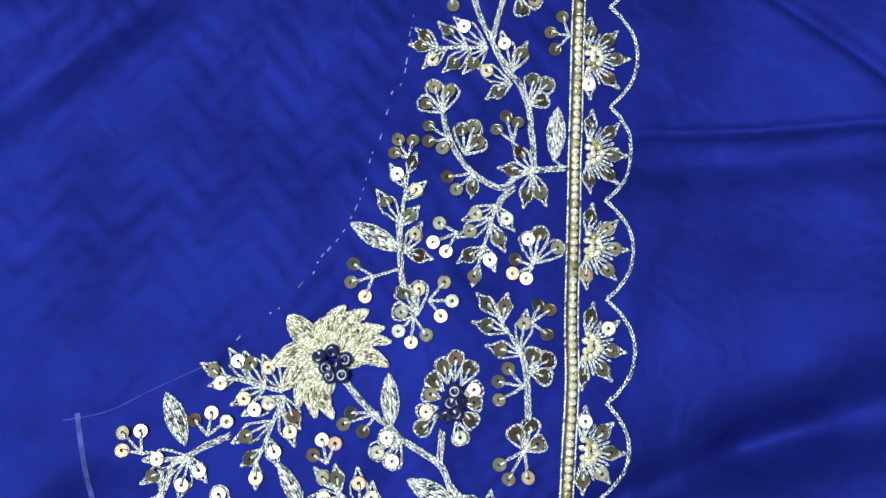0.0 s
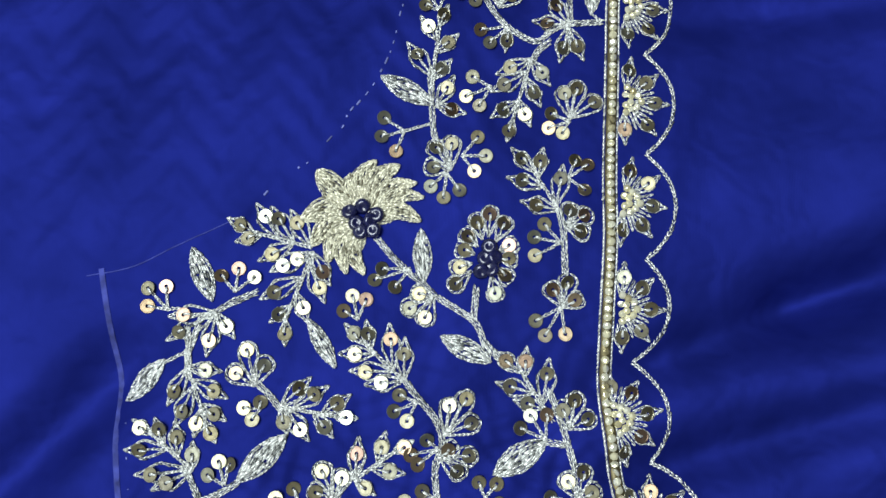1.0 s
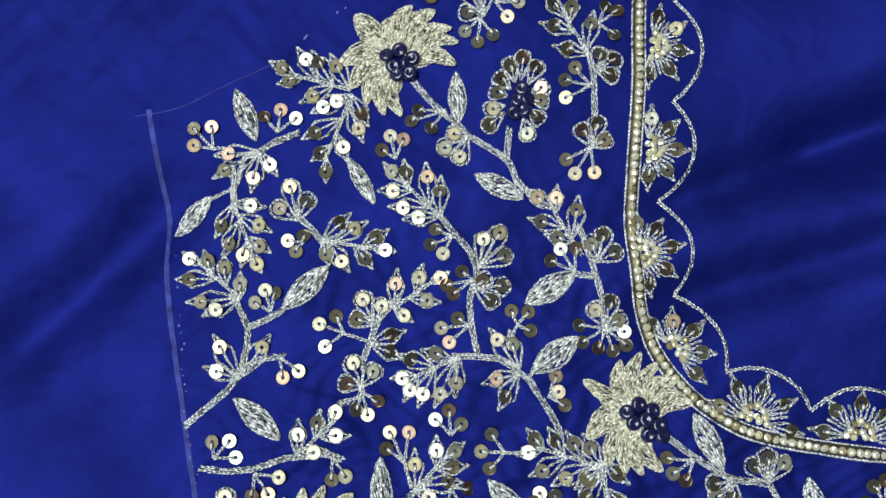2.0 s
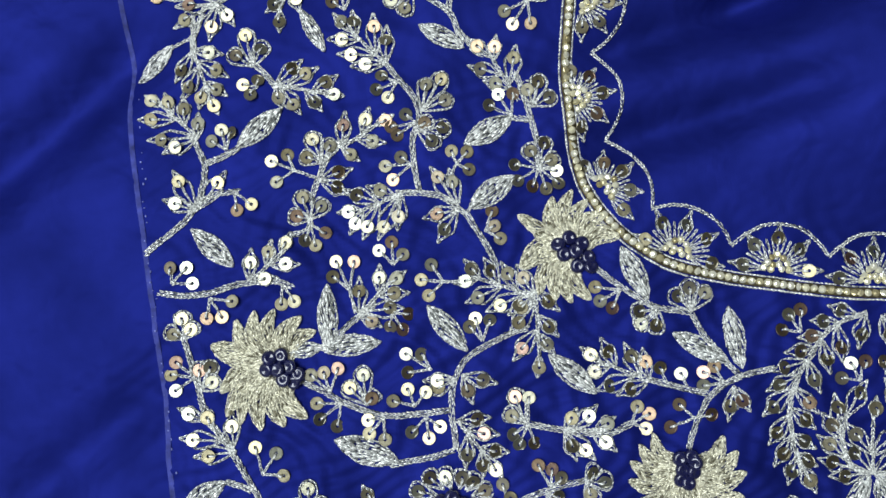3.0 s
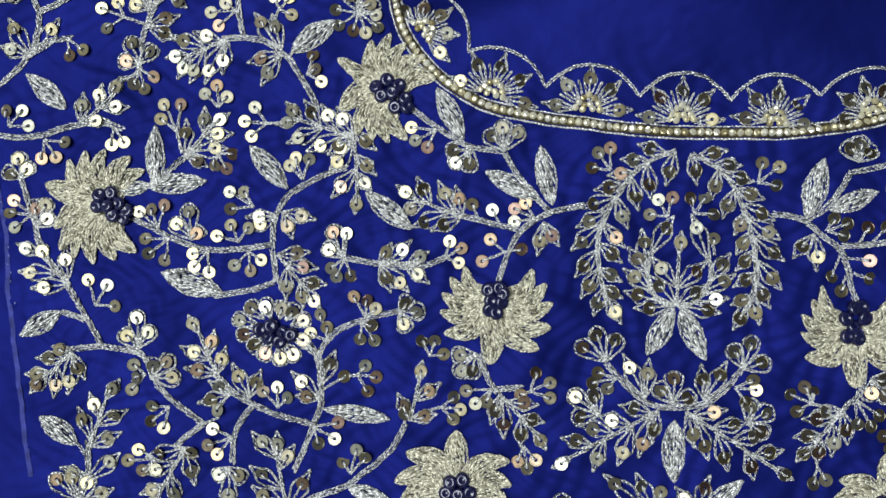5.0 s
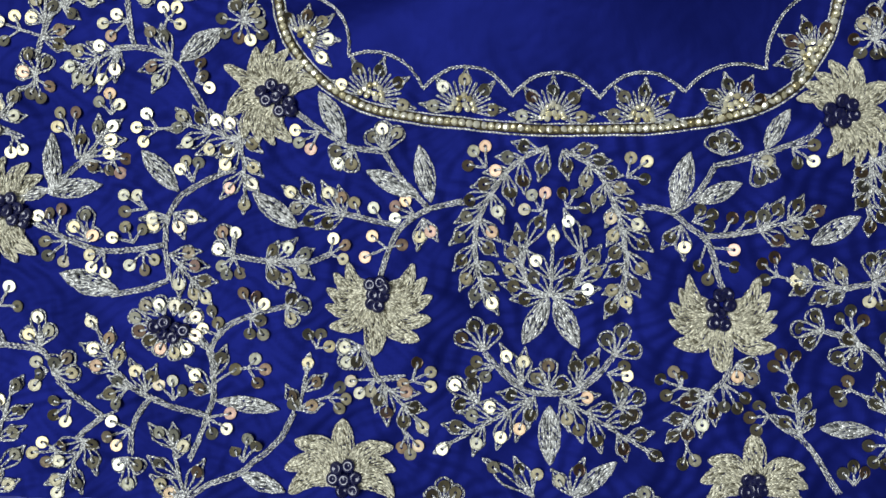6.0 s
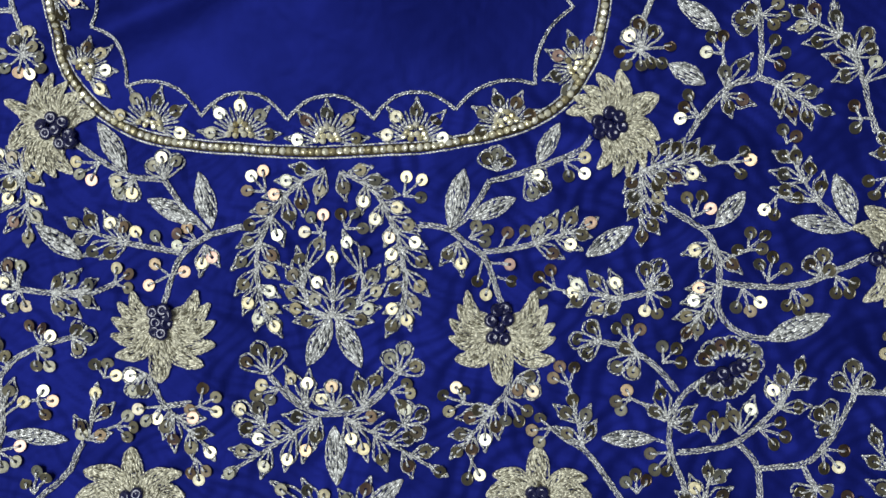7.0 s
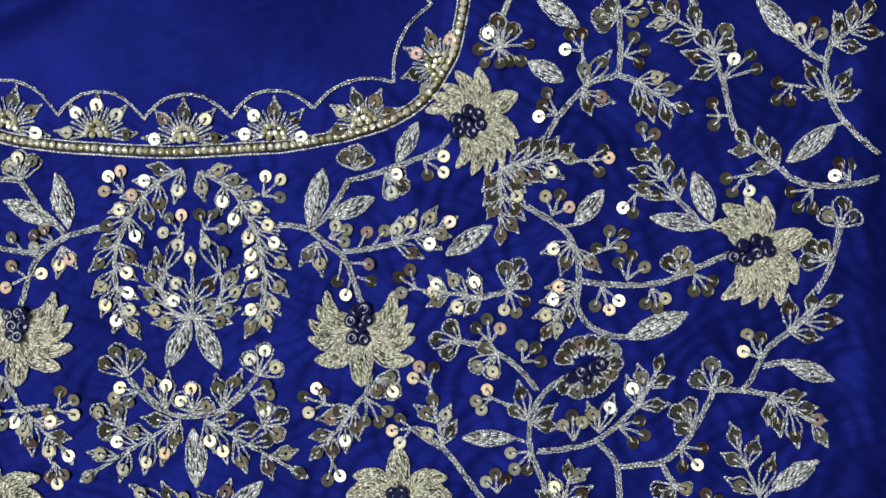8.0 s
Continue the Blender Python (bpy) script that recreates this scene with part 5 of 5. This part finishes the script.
cluster((149.3, -95.4), [(155.4, -95.6), (153.9, -100.3), (149.7, -100.5)])
stem([(143.8, -99.7), (146.1, -103.7), (148.5, -106.1)])
bud((147.8, -106.3), [(141.1, -107.6), (144.8, -111.1), (152.2, -107.3)])
sprig((137.8, -83.7), (143.2, -73.6), [(134.9, -75.4), (138.0, -72.1), (144.7, -69.5), (147.6, -75.7), (146.0, -83.0)])
stem([(109.2, -96.0), (117.2, -95.5), (125.0, -93.4), (131.5, -89.3), (137.0, -83.7), (139.4, -79.1)])
petal_fan((126.7, -90.8), [(123.6, -82.6), (131.0, -80.6)])
cluster((132.3, -89.3), [(138.1, -87.8), (136.1, -93.8), (139.3, -91.7)])
stem([(125.8, -93.1), (129.7, -97.1), (131.4, -101.0), (132.3, -109.7)])
cluster((119.6, -93.1), [(116.6, -88.5), (119.2, -85.8), (121.9, -87.8)])
ring_flower((123.3, -72.8), [(115.2, -68.9), (117.7, -65.6), (121.5, -64.1), (125.6, -63.6), (129.6, -64.7), (132.7, -67.2), (133.6, -71.1), (132.2, -74.7), (128.8, -78.6), (124.5, -80.6), (119.9, -81.0), (115.5, -79.0)])
bead_cluster([(118.7, -74.9), (121.9, -73.7), (125.4, -72.5), (123.1, -75.6), (127.3, -71.7)])
stem([(119.0, -74.3), (113.5, -77.8), (109.5, -82.6), (107.5, -88.2), (107.6, -96.0), (110.6, -104.0), (111.8, -109.5)])
stem([(88.4, -64.4), (95.5, -66.5), (101.8, -70.2), (106.5, -74.6), (109.5, -78.6)])
bud((88.4, -64.4), [(84.5, -59.0), (79.7, -64.2), (83.1, -69.0)])
bud((98.7, -68.1), [(93.5, -65.5), (91.0, -72.8), (96.3, -75.3)])
cluster((96.8, -65.2), [(96.0, -58.6), (92.9, -60.9), (99.6, -61.3)])
cluster((105.7, -70.6), [(105.5, -66.1), (109.4, -66.7), (110.8, -70.7)])
petal_fan((107.0, -86.9), [(104.4, -76.5), (100.6, -82.5)])
petal_fan((107.8, -88.2), [(114.9, -83.0), (115.2, -89.1)])
cluster((96.8, -80.8), [(92.4, -81.5), (93.9, -84.0), (95.6, -78.4)])
tendril([(96.8, -80.8), (101.5, -83.3), (106.2, -87.3)])
leaf((103.3, -92.3), (88.5, -91.8), 4.4)
tendril([(103.0, -92.2), (107.3, -93.8)])
cluster((107.6, -96.0), [(101.9, -96.3), (102.8, -100.6), (106.4, -101.1)])
cluster((97.9, -107.3), [(94.8, -104.1), (97.5, -101.9), (100.3, -103.4)])
sprig((115.5, -112.0), (118.5, -103.3), [(112.9, -102.5), (118.0, -98.9), (123.5, -101.0), (124.3, -105.9), (109.1, -107.0)])
sprig((171.0, -109.8), (165.8, -96.8), [(163.2, -88.8), (161.1, -97.5), (161.6, -104.0), (170.6, -92.7), (175.3, -97.6)])
leaf((174.4, -107.7), (187.1, -99.4), 5.2)
tendril([(174.2, -107.7), (171.8, -110.5)])
cluster((158.1, -112.1), [(156.1, -108.4), (159.3, -110.0)])
stem([(110.4, 34.3), (105.6, 34.5)])
sprig((109.0, 39.9), (117.3, 51.3), [(124.0, 55.9), (116.3, 57.9), (123.2, 47.6), (110.7, 55.8), (118.9, 43.7)])
cluster((110.6, 34.9), [(114.7, 40.5), (117.1, 36.5), (110.8, 41.5)])
stem([(110.8, 48.7), (107.7, 41.7), (105.2, 34.5), (102.5, 27.5)])
bud((105.1, 38.8), [(103.3, 48.6), (107.5, 45.8), (98.8, 43.2)])
bud((133.6, -111.6), [(138.2, -115.2), (128.7, -114.7), (133.8, -120.9)])
leaf((99.6, -113.6), (86.0, -117.1), 4.6)
bud((176.9, -122.1), [(185.7, -115.1), (179.7, -113.2), (173.9, -114.3)])
petal_fan((175.8, -121.2), [(167.6, -118.2)])
bud((39.7, -118.3), [(44.8, -113.4), (40.2, -109.8), (35.1, -112.3)])
